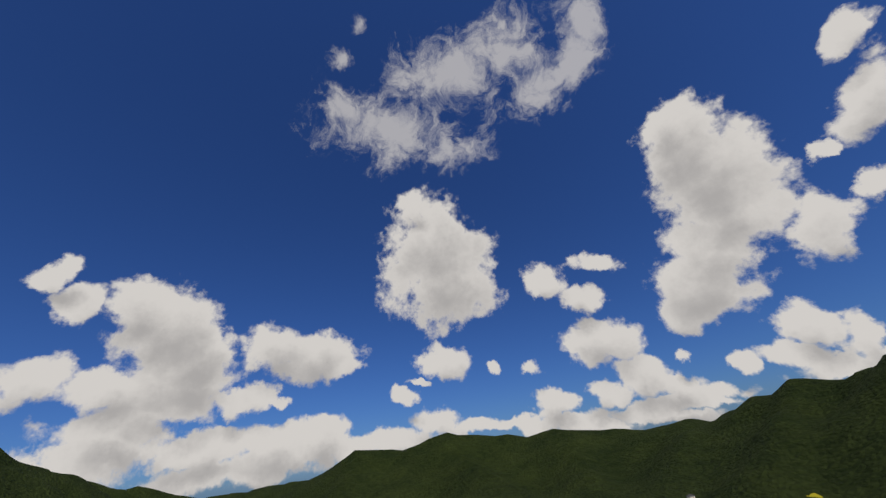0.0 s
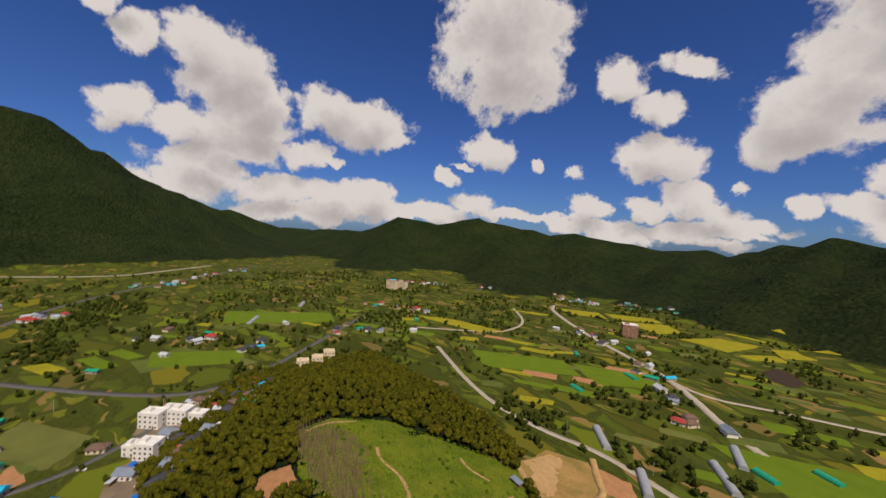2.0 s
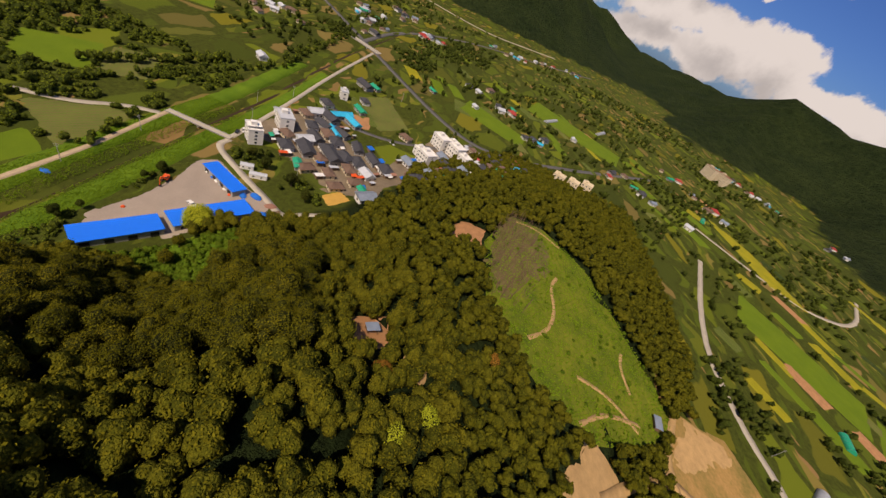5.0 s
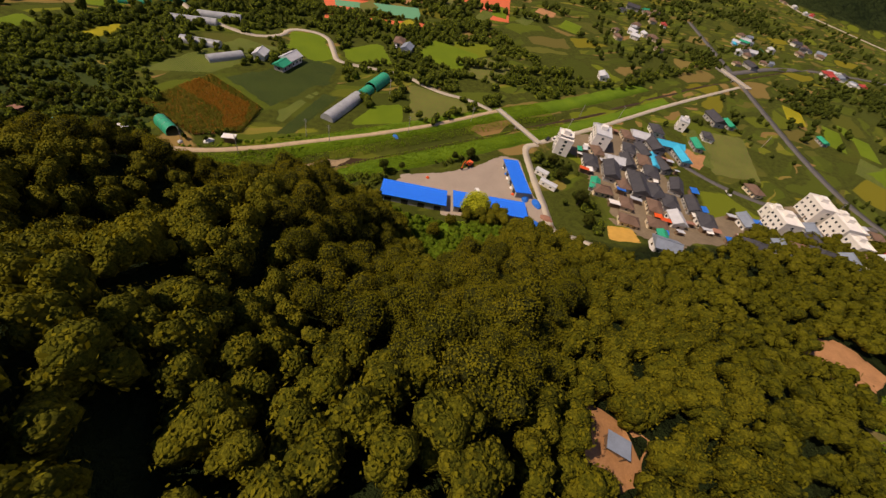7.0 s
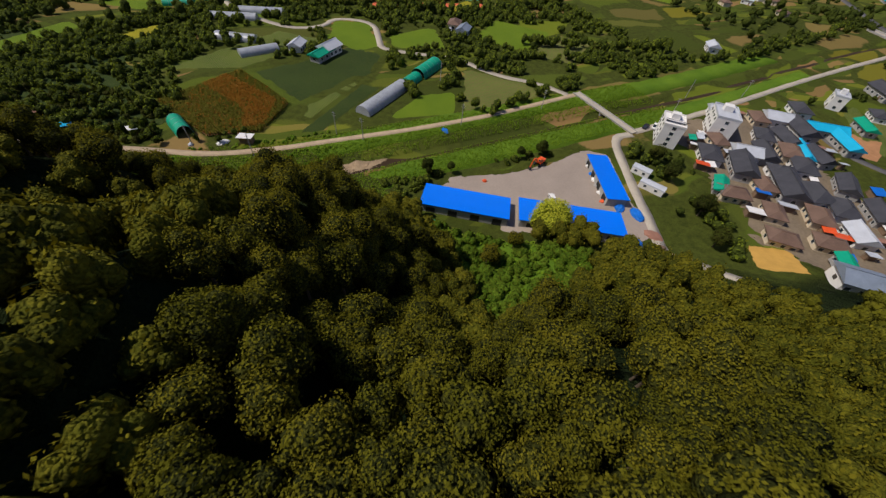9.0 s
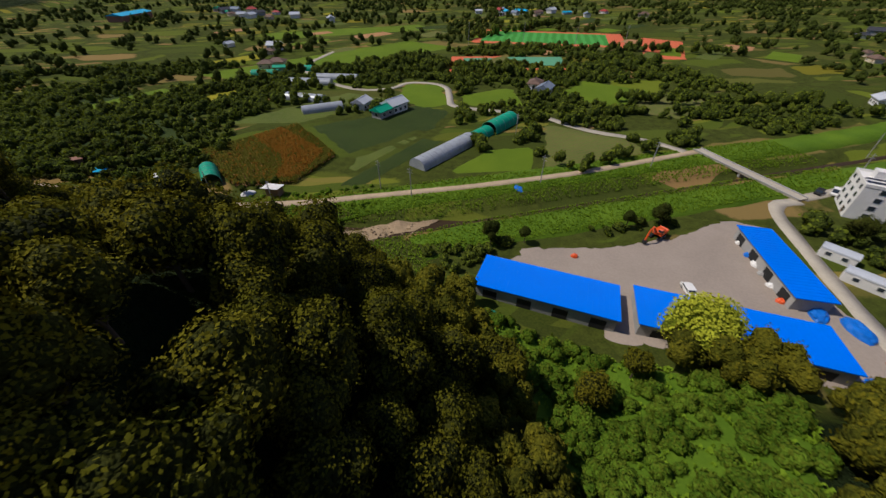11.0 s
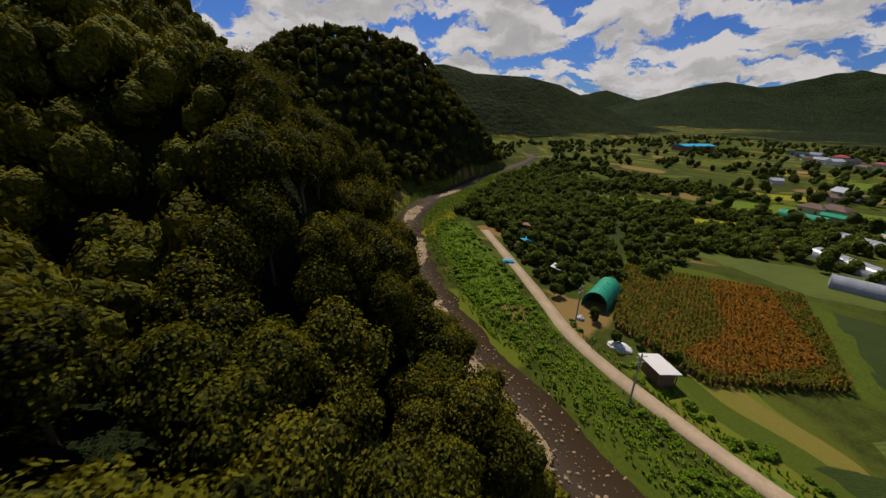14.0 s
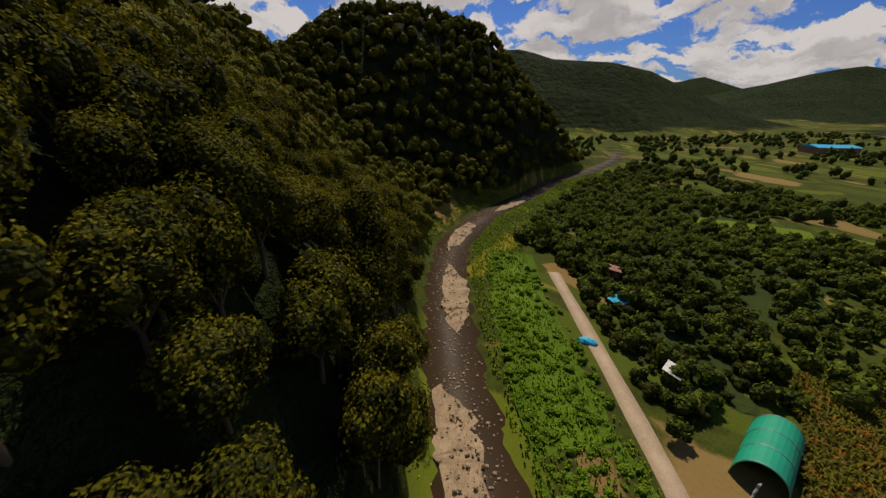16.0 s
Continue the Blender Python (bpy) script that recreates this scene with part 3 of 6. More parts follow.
# ridges: points (x, y, height), reach on the left of the line, reach on the right
RIDGES = [
    ([(112, -70, 58), (60, -45, 82), (10, -5, 66), (-30, 12, 56), (-60, 24, 46), (-134, 49, 33), (-200, 75, 25), (-270, 112, 17), (-335, 150, 3)], 88, 155),
    ([(10, -5, 62), (-20, -40, 53), (-42, -70, 28), (-57, -92, 1)], 46, 40),
    ([(60, -45, 84), (20, -72, 52), (-6, -92, 30), (-14, -106, 8)], 62, 44),
    ([(60, -45, 84), (48, -86, 44), (36, -108, 16)], 70, 60),
    ([(112, -70, 58), (130, -106, 44), (152, -138, 66), (164, -172, 78), (168, -208, 76), (173, -238, 46), (186, -274, 6)], 120, 62),
    ([(-30, 12, 54), (-70, -8, 34), (-108, -30, 12), (-128, -42, 0)], 40, 44),
    # the long mountain west and south, seen across the village and the courts
    ([polar(74, 2350, -2.4, 128), polar(81.4, 2300, 1.1, 128), polar(87, 2250, 4.1, 128), polar(91.6, 2200, 6.9, 128), polar(96, 2150, 9.4, 128), polar(102, 2150, 10.5, 128), polar(125, 2000, 10, 90), polar(145, 1900, 8.5, 42), polar(157, 1900, 6.4, 42), polar(163, 1900, 4.6, 42), polar(166.5, 1750, 3.3, 42), polar(171, 1500, 1.5, 42), polar(177, 1350, -0.6, 42)], 850, 700),
    ([polar(157, 2600, 3.0, 42), polar(168.5, 2900, 3.4, 42), polar(174, 2950, 5.4, 42), polar(178, 3000, 6.6, 42), polar(-177.6, 3000, 6.8, 42), polar(-173, 2950, 4.7, 42), polar(-170, 2900, 4.9, 42), polar(-163, 2700, 3.5, 42), polar(-157, 2500, 4.0, 42), polar(-152, 2600, 2.0, 42), polar(-149, 2800, 0.5, 42)], 900, 800),
    ([polar(-152, 3500, 1.4, 42), polar(-148, 3500, 2.5, 42), polar(-144, 3500, 2.9, 42), polar(-140, 3500, 2.0, 42)], 600, 600),
    ([polar(90, 3400, 3.3, 128), polar(84.8, 3300, 3.3, 128), polar(79.2, 3300, 2.0, 128), polar(74, 3400, 0.1, 128), polar(70, 3500, -1.0, 128)], 500, 500),
    ([polar(-112, 950, 5, 42), polar(-121, 900, 6.0, 42), polar(-127, 900, 5.0, 42), polar(-132, 920, 4.5, 42), polar(-136, 950, 4.8, 42), polar(-143.4, 1050, 2.3, 42), polar(-149, 1150, -0.6, 42), polar(-153, 1250, -1.8, 42)], 420, 230),
    ([polar(-127, 640, 2.4, 42), polar(-135, 680, 1.3, 42), polar(-138, 700, -0.6, 42), polar(-141, 720, -3, 42)], 130, 100),
    ([polar(72, 3000, -0.3, 128), polar(63, 2300, 0.0, 128), polar(55, 1950, 1.5, 128), polar(43, 1800, 2.9, 128), polar(33, 1750, 1.9, 128), polar(21, 1700, 0.9, 128), polar(12, 1600, 0.6, 128), polar(5, 1450, 1.9, 128), polar(1, 1380, 2.9, 128), polar(-4, 1330, 2.4, 128), polar(-8, 1250, 5.0, 128), polar(-30, 1150, 6, 128), polar(-60, 1200, 5, 128), polar(-82, 1300, 2, 128), polar(-100, 1200, 1, 128), polar(-112, 950, 4.5, 42)], 700, 500),
    ([polar(43, 1800, 1.5, 128), polar(38, 1250, -2.6, 128), polar(35, 1000, -6, 128)], 160, 160),
    ([polar(55, 1900, 0.8, 128), polar(58, 1500, -2.2, 128), polar(60, 1250, -5.5, 128)], 190, 190),
    ([polar(27, 1700, 0.0, 128), polar(26, 1300, -2.8, 128), polar(25, 1080, -6, 128)], 150, 150),
    ([polar(12, 1600, 0.0, 128), polar(14, 1250, -2.5, 128), polar(17, 1030, -6, 128)], 160, 160),
    ([polar(1, 1380, 1.8, 128), polar(4, 1120, -1.0, 128), polar(7, 930, -5, 128)], 150, 150),
]
RIVER = [(-700, -118), (-440, -122), (-332, -117), (-228, -110), (-170, -112), (-110, -112), (-69, -112), (-45, -113), (-20, -116), (0, -119), (20, -125), (48, -136), (70, -148), (92, -171), (114, -208), (135, -238), (150, -276), (185, -340), (260, -430)]


def along(pts, X, Y):
    """Distance from a line of points, the value carried along it, and the side."""
    best = np.full(X.shape, 1e9)
    val, side = np.zeros(X.shape), np.zeros(X.shape)
    for p, q in zip(pts[:-1], pts[1:]):
        dx, dy = q[0] - p[0], q[1] - p[1]
        k = np.clip(((X - p[0]) * dx + (Y - p[1]) * dy) / (dx * dx + dy * dy), 0, 1)
        ex, ey = X - p[0] - k * dx, Y - p[1] - k * dy
        d = np.hypot(ex, ey)
        near = d < best
        best = np.where(near, d, best)
        if len(p) > 2:
            val = np.where(near, p[2] + k * (q[2] - p[2]), val)
        side = np.where(near, dx * ey - dy * ex, side)
    return best, val, side


def wavy(X, Y, s):
    return np.sin(X / s + 1.3 * np.sin(Y / s * 0.7)) * np.cos(Y / s * 0.9 + 1.1 * np.sin(X / s * 0.6))


def land(X, Y):
    X, Y = np.asarray(X, float), np.asarray(Y, float)
    h = np.zeros(X.shape)
    total = np.zeros(X.shape)
    rd, _, bank = along(RIVER, X, Y)
    for pts, left, right in RIDGES:
        d, z, side = along(pts, X, Y)
        w = np.where(side > 0, left, right)
        u = np.clip(1 - d / w, 0, 1)
        prof = 0.35 * u + 0.65 * u * u * (3 - 2 * u) if left < 200 else u ** 1.35
        hill = np.maximum(z * prof, 0)
        if left < 200 and pts[0][0] < 200:                  # the near hill ends at the stream
            hill = np.where((bank < 0) & (X > -150), 0, hill)
        total += hill ** 4
    h = total ** 0.25
    big = np.clip(h / 60, 0, 1)
    h = h + big * (wavy(X, Y, 61) * 5 + wavy(Y, X, 27) * 2.5) + np.clip(h / 150 - 0.25, 0, 1) * (wavy(X, Y, 170) * 26 + wavy(Y, X, 75) * 15 + wavy(X + 40, Y, 36) * 7)
    h = np.where(rd < 30, h * np.clip((rd - 6.5) / np.where(bank > 0, 6, 14), 0, 1), h)
    half = np.where(X < -40, np.clip(7.2 + (X + 40) * 0.1, 3.0, 7.2), 7.2)
    h = h - 2.3 * np.clip((half - rd) / 2.5, 0, 1)
    return h


def steps(lo, hi, fine, end):
    out = list(np.arange(lo, hi + 0.01, fine))
    s, a, b = fine, lo, hi
    while b < end or a > -end:
        s = min(s * 1.13, 60)
        a, b = a - s, b + s
        out = [a] + out + [b]
    return np.array(out)


def mesh_from(name, verts, faces):
    """A mesh from arrays: verts n x 3, faces n x 3 or n x 4."""
    me = bpy.data.meshes.new(name)
    verts, faces = np.asarray(verts, np.float32), np.asarray(faces, np.int32)
    n, k = faces.shape
    me.vertices.add(len(verts))
    me.vertices.foreach_set("co", verts.ravel())
    me.loops.add(n * k)
    me.loops.foreach_set("vertex_index", faces.ravel())
    me.polygons.add(n)
    me.polygons.foreach_set("loop_start", np.arange(0, n * k, k, dtype=np.int32))
    me.update(calc_edges=True)
    return me


def structure(name, me, mat, label, category, kind="structure"):
    me.materials.clear()
    me.materials.append(mat)
    return tagged(new(name, me), label, category, "", kind)


gx, gy = steps(-260, 200, 3.2, 4300), steps(-290, 230, 3.2, 4300)
GX, GY = np.meshgrid(gx, gy)
GZ = land(GX, GY)
idx = np.arange(GX.size).reshape(GX.shape)
me = mesh_from("ground", np.stack([GX, GY, GZ], -1).reshape(-1, 3), np.stack([idx[:-1, :-1], idx[:-1, 1:], idx[1:, 1:], idx[1:, :-1]], -1).reshape(-1, 4))
me.polygons.foreach_set("use_smooth", np.ones(len(me.polygons), bool))
structure("ground", me, M["ground"], "green valley floor with wooded hills all round", "ground")


LANES, PLOTS = [], []


def ribbon(name, pts, width, mat, label, category, lift=0.12, thick=0.3, step=4.0, level=None):
    """A strip laid along a line of points, following the land."""
    line = [Vector((p[0], p[1], 0)) for p in pts]
    for _ in range(2):                                      # round the corners
        line = [line[0]] + [q for a, b in zip(line[:-1], line[1:]) for q in (a.lerp(b, 0.25), a.lerp(b, 0.75))] + [line[-1]]
    dense = [line[0]]
    for a, b in zip(line[:-1], line[1:]):
        n = max(1, int((b - a).length / step))
        dense += [a.lerp(b, (i + 1) / n) for i in range(n)]
    vs, fs = [], []
    for i, p in enumerate(dense):
        d = (dense[min(i + 1, len(dense) - 1)] - dense[max(i - 1, 0)]).normalized()
        nrm = Vector((-d.y, d.x, 0)) * (width / 2) * (1 + 0.06 * math.sin(i * 1.7))
        a, b = p + nrm, p - nrm
        za, zb = land([a.x, b.x], [a.y, b.y]) if level is None else (level, level)
        vs += [(a.x, a.y, za + lift), (b.x, b.y, zb + lift), (a.x, a.y, za + lift - thick), (b.x, b.y, zb + lift - thick)]
        if i:
            k = 4 * i
            fs += [(k - 4, k - 3, k + 1, k), (k - 4, k, k + 2, k - 2), (k - 3, k - 1, k + 3, k + 1)]
    if level is None:
        LANES.append((pts, width))
    return structure(name, mesh_from(name, vs, fs), mat, label, category)


def inside(poly, X, Y):
    c = np.zeros(np.shape(X), bool)
    for (x1, y1), (x2, y2) in zip(poly, poly[1:] + poly[:1]):
        if y1 != y2:
            c ^= ((y1 > Y) != (y2 > Y)) & (X < (x2 - x1) * (Y - y1) / (y2 - y1) + x1)
    return c


def patch(name, poly, mat, label, category="field", lift=0.1, kind="structure", ragged=0.0):
    """A plot of land with a low rim, following the ground."""
    PLOTS.append(poly)
    bm = bmesh.new()
    top = [bm.verts.new((x, y, 0)) for x, y in poly]
    f = bm.faces.new(top)
    if f.normal.z < 0 or f.calc_area() and (f.normal_update() or f.normal.z < 0):
        f.normal_flip()
    bmesh.ops.subdivide_edges(bm, edges=bm.edges[:], cuts=5, use_grid_fill=True)
    bmesh.ops.triangulate(bm, faces=bm.faces[:])
    for _ in range(2):
        bmesh.ops.subdivide_edges(bm, edges=[e for e in bm.edges if e.calc_length() > 6], cuts=1)
        bmesh.ops.triangulate(bm, faces=[q for q in bm.faces if len(q.verts) > 3])
    edge_v = {v for e in bm.edges if e.is_boundary for v in e.verts}
    if ragged:
        for v in bm.verts:
            q = Vector((v.co.x * 0.35, v.co.y * 0.35, 0))
            v.co.x += ragged * 1.6 * noise.noise(q)
            v.co.y += ragged * 1.6 * noise.noise(q + Vector((9, 4, 2)))
    co = np.array([v.co[:2] for v in bm.verts])
    zz = land(co[:, 0], co[:, 1])
    for v, z in zip(bm.verts, zz):
        v.co.z = z + (lift if v not in edge_v else lift - 0.3 if ragged else -0.05) + 0.02 * math.sin(v.co.x * 1.3 + v.co.y)
    bmesh.ops.recalc_face_normals(bm, faces=bm.faces[:])
    me = bpy.data.meshes.new(name)
    bm.to_mesh(me)
    bm.free()
    return structure(name, me, mat, label, category, kind)


# stream
ribbon("water", RIVER, 15.0, M["water"], "shallow brown stream over a stony bed", "water", lift=0.0, thick=0.05, level=-1.5)
BARS = [[(-44, -109.5), (-56, -110), (-68, -111), (-76, -113), (-62, -115.5), (-46, -115)],
        [(18, -121), (8, -116.5), (-4, -113.5), (-20, -110.8), (-34, -110), (-32, -114), (-14, -116.8), (0, -120), (9, -123.5)],
        [(28, -129), (38, -130.5), (50, -136), (58, -141.5), (46, -141), (33, -135)], [(66, -144), (78, -151), (88, -163), (82, -163), (70, -151)], [(96, -178), (106, -192), (114, -206), (108, -204), (98, -188)]]
for b in BARS:
    patch("gravel_bar", b, M["gravel"], "pale stony gravel bar beside the stream", "gravel", lift=1.2, ragged=0.9)

bank_s = [(x, y - 14.5) for x, y in RIVER[2:7]] + [(-45, -125), (-20, -127.5), (-2, -132), (12, -138), (36, -148), (56, -160)]
ribbon("grass_bank", bank_s, 12.5, M["bank"], "steep bright green grass bank beside the stream", "bank", lift=0.06)
ribbon("grass_bank", [(x, y + 10) for x, y in RIVER[2:6]] + [(-80, -103), (-66, -101)], 10.5, M["bank"], "bright green grass bank beside the yard", "bank", lift=0.06)

# roads
RIVER_ROAD = [(-176, -130), (-129, -126.3), (-112, -126.3), (-88, -126.8), (-61, -129), (-42, -130), (-19, -134), (-4, -142), (17, -152), (41, -163)]
ribbon("road", RIVER_ROAD, 2.8, M["lane"], "pale concrete farm road along the stream", "road")
ribbon("road", [(-176, -94), (-166, -95), (-156, -78), (-147, -62), (-141, -50), (-134, -39), (-139, -33), (-143, -22)], 3.6, M["road"], "pale concrete lane beside the yard", "road", lift=0.16)
ribbon("road", [(-171, -131), (-165, -144), (-147, -159), (-139, -181), (-122, -191), (-104, -202), (-107, -214), (-113, -240), (-93, -252), (-82, -238), (-60, -243), (-30, -300), (-60, -360)], 3.4, M["road"], "narrow concrete lane between the plots", "road", lift=0.14)
ribbon("road", [(-620, -260), (-510, -150), (-415, -58), (-361, -2), (-335, 40), (-345, 90), (-420, 180), (-520, 300)], 6.5, M["asphalt"], "grey asphalt village road", "road", lift=0.15)
ribbon("road", [(-178, -95), (-240, -97), (-330, -104), (-460, -108)], 3.2, M["road"], "concrete lane on the stream bank", "road", lift=0.15)
ribbon("road", [(-335, 40), (-300, 22), (-272, -12), (-262, -30), (-257, -55), (-275, -75)], 4.0, M["asphalt"], "grey lane through the village", "road", lift=0.2)
ribbon("road", [(-330, 300), (-200, 240), (-131, 237), (-98, 246), (-61, 242), (-23, 234), (60, 215), (160, 230)], 5.0, M["road"], "concrete farm road under the hill", "road", lift=0.15)
ribbon("road", [(-420, 720), (-394, 665), (-249, 541), (-165, 487), (-101, 444), (-28, 345), (60, 290)], 8.0, M["road"], "pale country road through the valley", "road", lift=0.2)
ribbon("road", [(-130, 462), (-76, 425), (-22, 452), (33, 472), (130, 520), (260, 540)], 5.0, M["road"], "side road across the fields", "road", lift=0.25)
ribbon("road", [(-1260, -520), (-1205, -400), (-1150, -260), (-1105, -122), (-1095, -5), (-1190, 90), (-1300, 200)], 11.0, M["road"], "highway at the foot of the far slope", "road", lift=0.3)
ribbon("road", [(-486, -131), (-621, -127), (-747, -81), (-889, -2), (-1016, 121), (-1280, 328)], 7.0, M["asphalt"], "grey valley road beyond the bridge", "road", lift=0.3)
ribbon("road", [(-420, 330), (-360, 395), (-330, 436), (-350, 520), (-440, 600)], 5.0, M["road"], "farm track between yellow plots", "road", lift=0.2)

# plots
patch("gravel_yard", [(-78, -88), (-90, -95), (-125, -92.5), (-149, -92), (-156, -86), (-146, -62), (-140, -46), (-127, -45), (-112, -55), (-96, -64)], M["lot"], "bare pale gravel yard between blue-roofed sheds", "yard")
patch("field", [(-40, -193), (-90, -210), (-103, -196), (-90, -177), (-54, -160)], M["dark"], "smooth dark green crop field")
patch("field", [(-48, -137), (-84, -169.5), (-90, -163), (-57, -136)], M["dark"], "long dark green plot beside the greenhouse")
patch("field", [(-50, -141), (-56, -158), (-86, -175), (-97, -183), (-101, -178), (-84, -171)], M["mid"], "strip of vegetable rows")
patch("field", [(-91, -249), (-111, -241), (-106, -206), (-90, -202), (-80, -225)], M["rice"], "bright green rice field")
patch("field", [(-113, -219), (-147, -228), (-138, -194), (-109, -202)], M["rice"], "yellow-green meadow plot by the lane")
patch("field", [(-80, -136), (-104, -152), (-122, -150), (-112, -131)], M["rice"], "green plot beside the long greenhouse")
patch("field", [(-114, -131), (-124, -150), (-136, -172), (-158, -146), (-162, -133)], M["plot"], "half-bare vegetable plot with dry patches")
patch("field", [(-158, -205), (-190, -228), (-215, -200), (-180, -178)], M["rice"], "green field beyond the lane")
patch("field", [(-178, -176), (-215, -197), (-232, -176), (-195, -158)], M["plot"], "mixed plot with bare soil")
patch("field", [(-2, -205), (-60, -240), (-80, -222), (-38, -197)], M["mid"], "field of low green rows")
patch("field", [(-60, -300), (-150, -345), (-120, -385), (-20, -330)], M["rice"], "wide bright green field")
patch("field", [(0, -280), (-50, -310), (-30, -335), (30, -300)], M["rice"], "bright green field by the track")
patch("field", [(-5, -420), (-160, -440), (-150, -480), (10, -460)], M["rice"], "far bright green field")
patch("grain_yard", [(-164, -33), (-176, -25), (-166, -15), (-152, -24)], M["yellow"], "yard covered with yellow drying grain", "yard")
patch("field", [(-319, -72), (-352, -53), (-300, -15), (-270, -35)], M["plot"], "striped brown and green village plot")
patch("field", [(-265, -40), (-258, -50), (-280, -62), (-296, -48)], M["soil"], "bare brown plot")
patch("field", [(-300, -72), (-318, -76), (-280, -30), (-270, -48)], M["mid"], "green vegetable plot in the village")
for poly in ([(-400, 700), (-330, 745), (-290, 700), (-350, 672)], [(-322, 750), (-242, 800), (-215, 770), (-280, 712)], [(-270, 705), (-205, 762), (-170, 720), (-190, 668)], [(-160, 670), (-110, 770), (-70, 740), (-95, 650)], [(-150, 760), (-60, 850), (-20, 815), (-90, 765)], [(-60, 742), (0, 800), (28, 770), (-40, 690)], [(-85, 648), (-50, 700), (-30, 670), (-66, 640)]):
    patch("field", poly, M["ripe"], "ripe yellow rice field", lift=0.4)
patch("field", [(-500, 372), (-429, 420), (-329, 440), (-350, 400)], M["ripe"], "long yellow rice plot", lift=0.3)
patch("field", [(-200, 400), (-130, 440), (-100, 420), (-150, 360)], M["rice"], "bright green rice plot", lift=0.3)
patch("field", [(-300, 330), (-210, 400), (-170, 370), (-250, 300)], M["rice"], "bright green rice plot", lift=0.3)
patch("field", [(-640, 120), (-560, 260), (-500, 240), (-560, 100)], M["rice"], "bright green rice plot", lift=0.3)
patch("field", [(-470, 20), (-430, 100), (-390, 90), (-420, 10)], M["rice"], "bright green rice plot", lift=0.3)
patch("field", [(-50, 330), (40, 380), (90, 330), (10, 290)], M["rice"], "bright green rice plot", lift=0.3)
patch("field", [(60, 420), (160, 480), (220, 400), (120, 350)], M["rice"], "green rice field", lift=0.3)
patch("pond", [(-50, 588), (-40, 626), (-22, 610), (-10, 577), (-18, 549), (-38, 554)], M["water"], "dark blue irrigation pond among fields", "pond", lift=0.4)
rng = np.random.default_rng(77)
for k in range(320):                            # small plots all over the valley
    x, y = ((rng.uniform(-420, 150), rng.uniform(250, 640)), (rng.uniform(-620, -380), rng.uniform(-60, 420)), (rng.uniform(-420, 60), rng.uniform(-620, -240)))[(0, 0, 1, 2)[k % 4]]
    a, w, h = 0.55 + rng.normal() * 0.12, rng.uniform(8, 24), rng.uniform(4, 10)
    poly = [(x + math.cos(a) * p * w - math.sin(a) * q * h, y + math.sin(a) * p * w + math.cos(a) * q * h) for p, q in ((-1, -1), (1, -1.1), (1.1, 1), (-0.9, 1))]
    px, py = np.array([p[0] for p in poly] + [x]), np.array([p[1] for p in poly] + [y])
    if np.max(np.abs(land(px, py))) > 1.5 or any(np.min(along(pts, px, py)[0]) < wd / 2 + 2 for pts, wd in LANES):
        continue
    if any(np.hypot(np.mean([p[0] for p in o]) - x, np.mean([p[1] for p in o]) - y) < 25 for o in PLOTS):
        continue
    kind = ("rice", "ripe", "soil", "mid", "dark", "plot", "rice", "mid")[rng.integers(8)]
    patch("field", poly, M[kind], {"rice": "bright green rice plot", "ripe": "ripe yellow rice plot", "soil": "bare brown plot", "mid": "vegetable plot in rows", "dark": "dark green crop plot", "plot": "mixed half-bare plot", "sand": "pale bare plot"}[kind], lift=0.25)
# sports ground
patch("sports_ground", [(-166, -362), (-204, -428), (-318, -366), (-280, -305)], M["clay"], "red running track round the pitch", "sports ground", lift=0.15)
patch("football_pitch", [(-174, -366), (-206, -419), (-303, -366), (-272, -315)], M["turf"], "striped green football pitch", "pitch", lift=0.3)
patch("tennis_court", [(-128, -288), (-136, -312), (-172, -304), (-162, -278)], M["clay"], "red clay tennis court", "court", lift=0.15)
patch("tennis_court", [(-136, -291), (-141, -306), (-166, -300), (-159, -284)], M["court"], "green tennis court surface", "court", lift=0.3)
patch("tennis_court", [(-166, -276), (-174, -300), (-212, -290), (-200, -264)], M["court"], "pale green tennis court", "court", lift=0.2)
patch("clay_strip", [(-120, -268), (-124, -276), (-205, -256), (-198, -250)], M["clay"], "strip of red clay by the trees", "court", lift=0.15)
patch("baseball_ground", [(-322, -346), (-342, -318), (-290, -258), (-262, -268)], M["clay"], "red dirt baseball diamond", "pitch", lift=0.15)
patch("outfield", [(-280, -275), (-292, -264), (-318, -292), (-308, -305)], M["rice"], "green infield of the diamond", "pitch", lift=0.3)
patch("village_yard", [(-196, -100), (-250, -90), (-262, -72), (-240, -40), (-232, -12), (-262, -6), (-300, 4), (-330, 40), (-326, 70), (-300, 90), (-262, 58), (-225, 26), (-196, -2), (-172, -4), (-168, -34), (-176, -60)], M["yardsoil"], "trodden yards between the village houses", "yard", lift=0.06)
# hillside clearings
MEADOW = [(-196, 74), (-205, 100), (-188, 132), (-160, 152), (-125, 174), (-105, 178), (-84, 150), (-72, 118), (-76, 92), (-86, 78), (-108, 62), (-150, 58)]
DIRT = [(-119, 182), (-117, 218), (-92, 228), (-66, 206), (-52, 186), (-76, 162), (-94, 168)]
SLIP = [(-82, 116), (-70, 124), (-56, 140), (-46, 140), (-48, 120), (-44, 98), (-52, 96), (-62, 108)]
CLEAR = [(-138, 42), (-150, 38), (-164, 46), (-160, 58), (-142, 56)]
GULLY = [(-62, -28), (-76, -60), (-70, -80), (-88, -66), (-112, -47), (-98, -38), (-80, -30)]
HUTC = [(-54, 18), (-64, 17), (-68, 27), (-60, 31), (-53, 26)]
patch("gully_grass", GULLY, M["bank"], "lush green growth in the gully behind the sheds", "grass", lift=0.2)
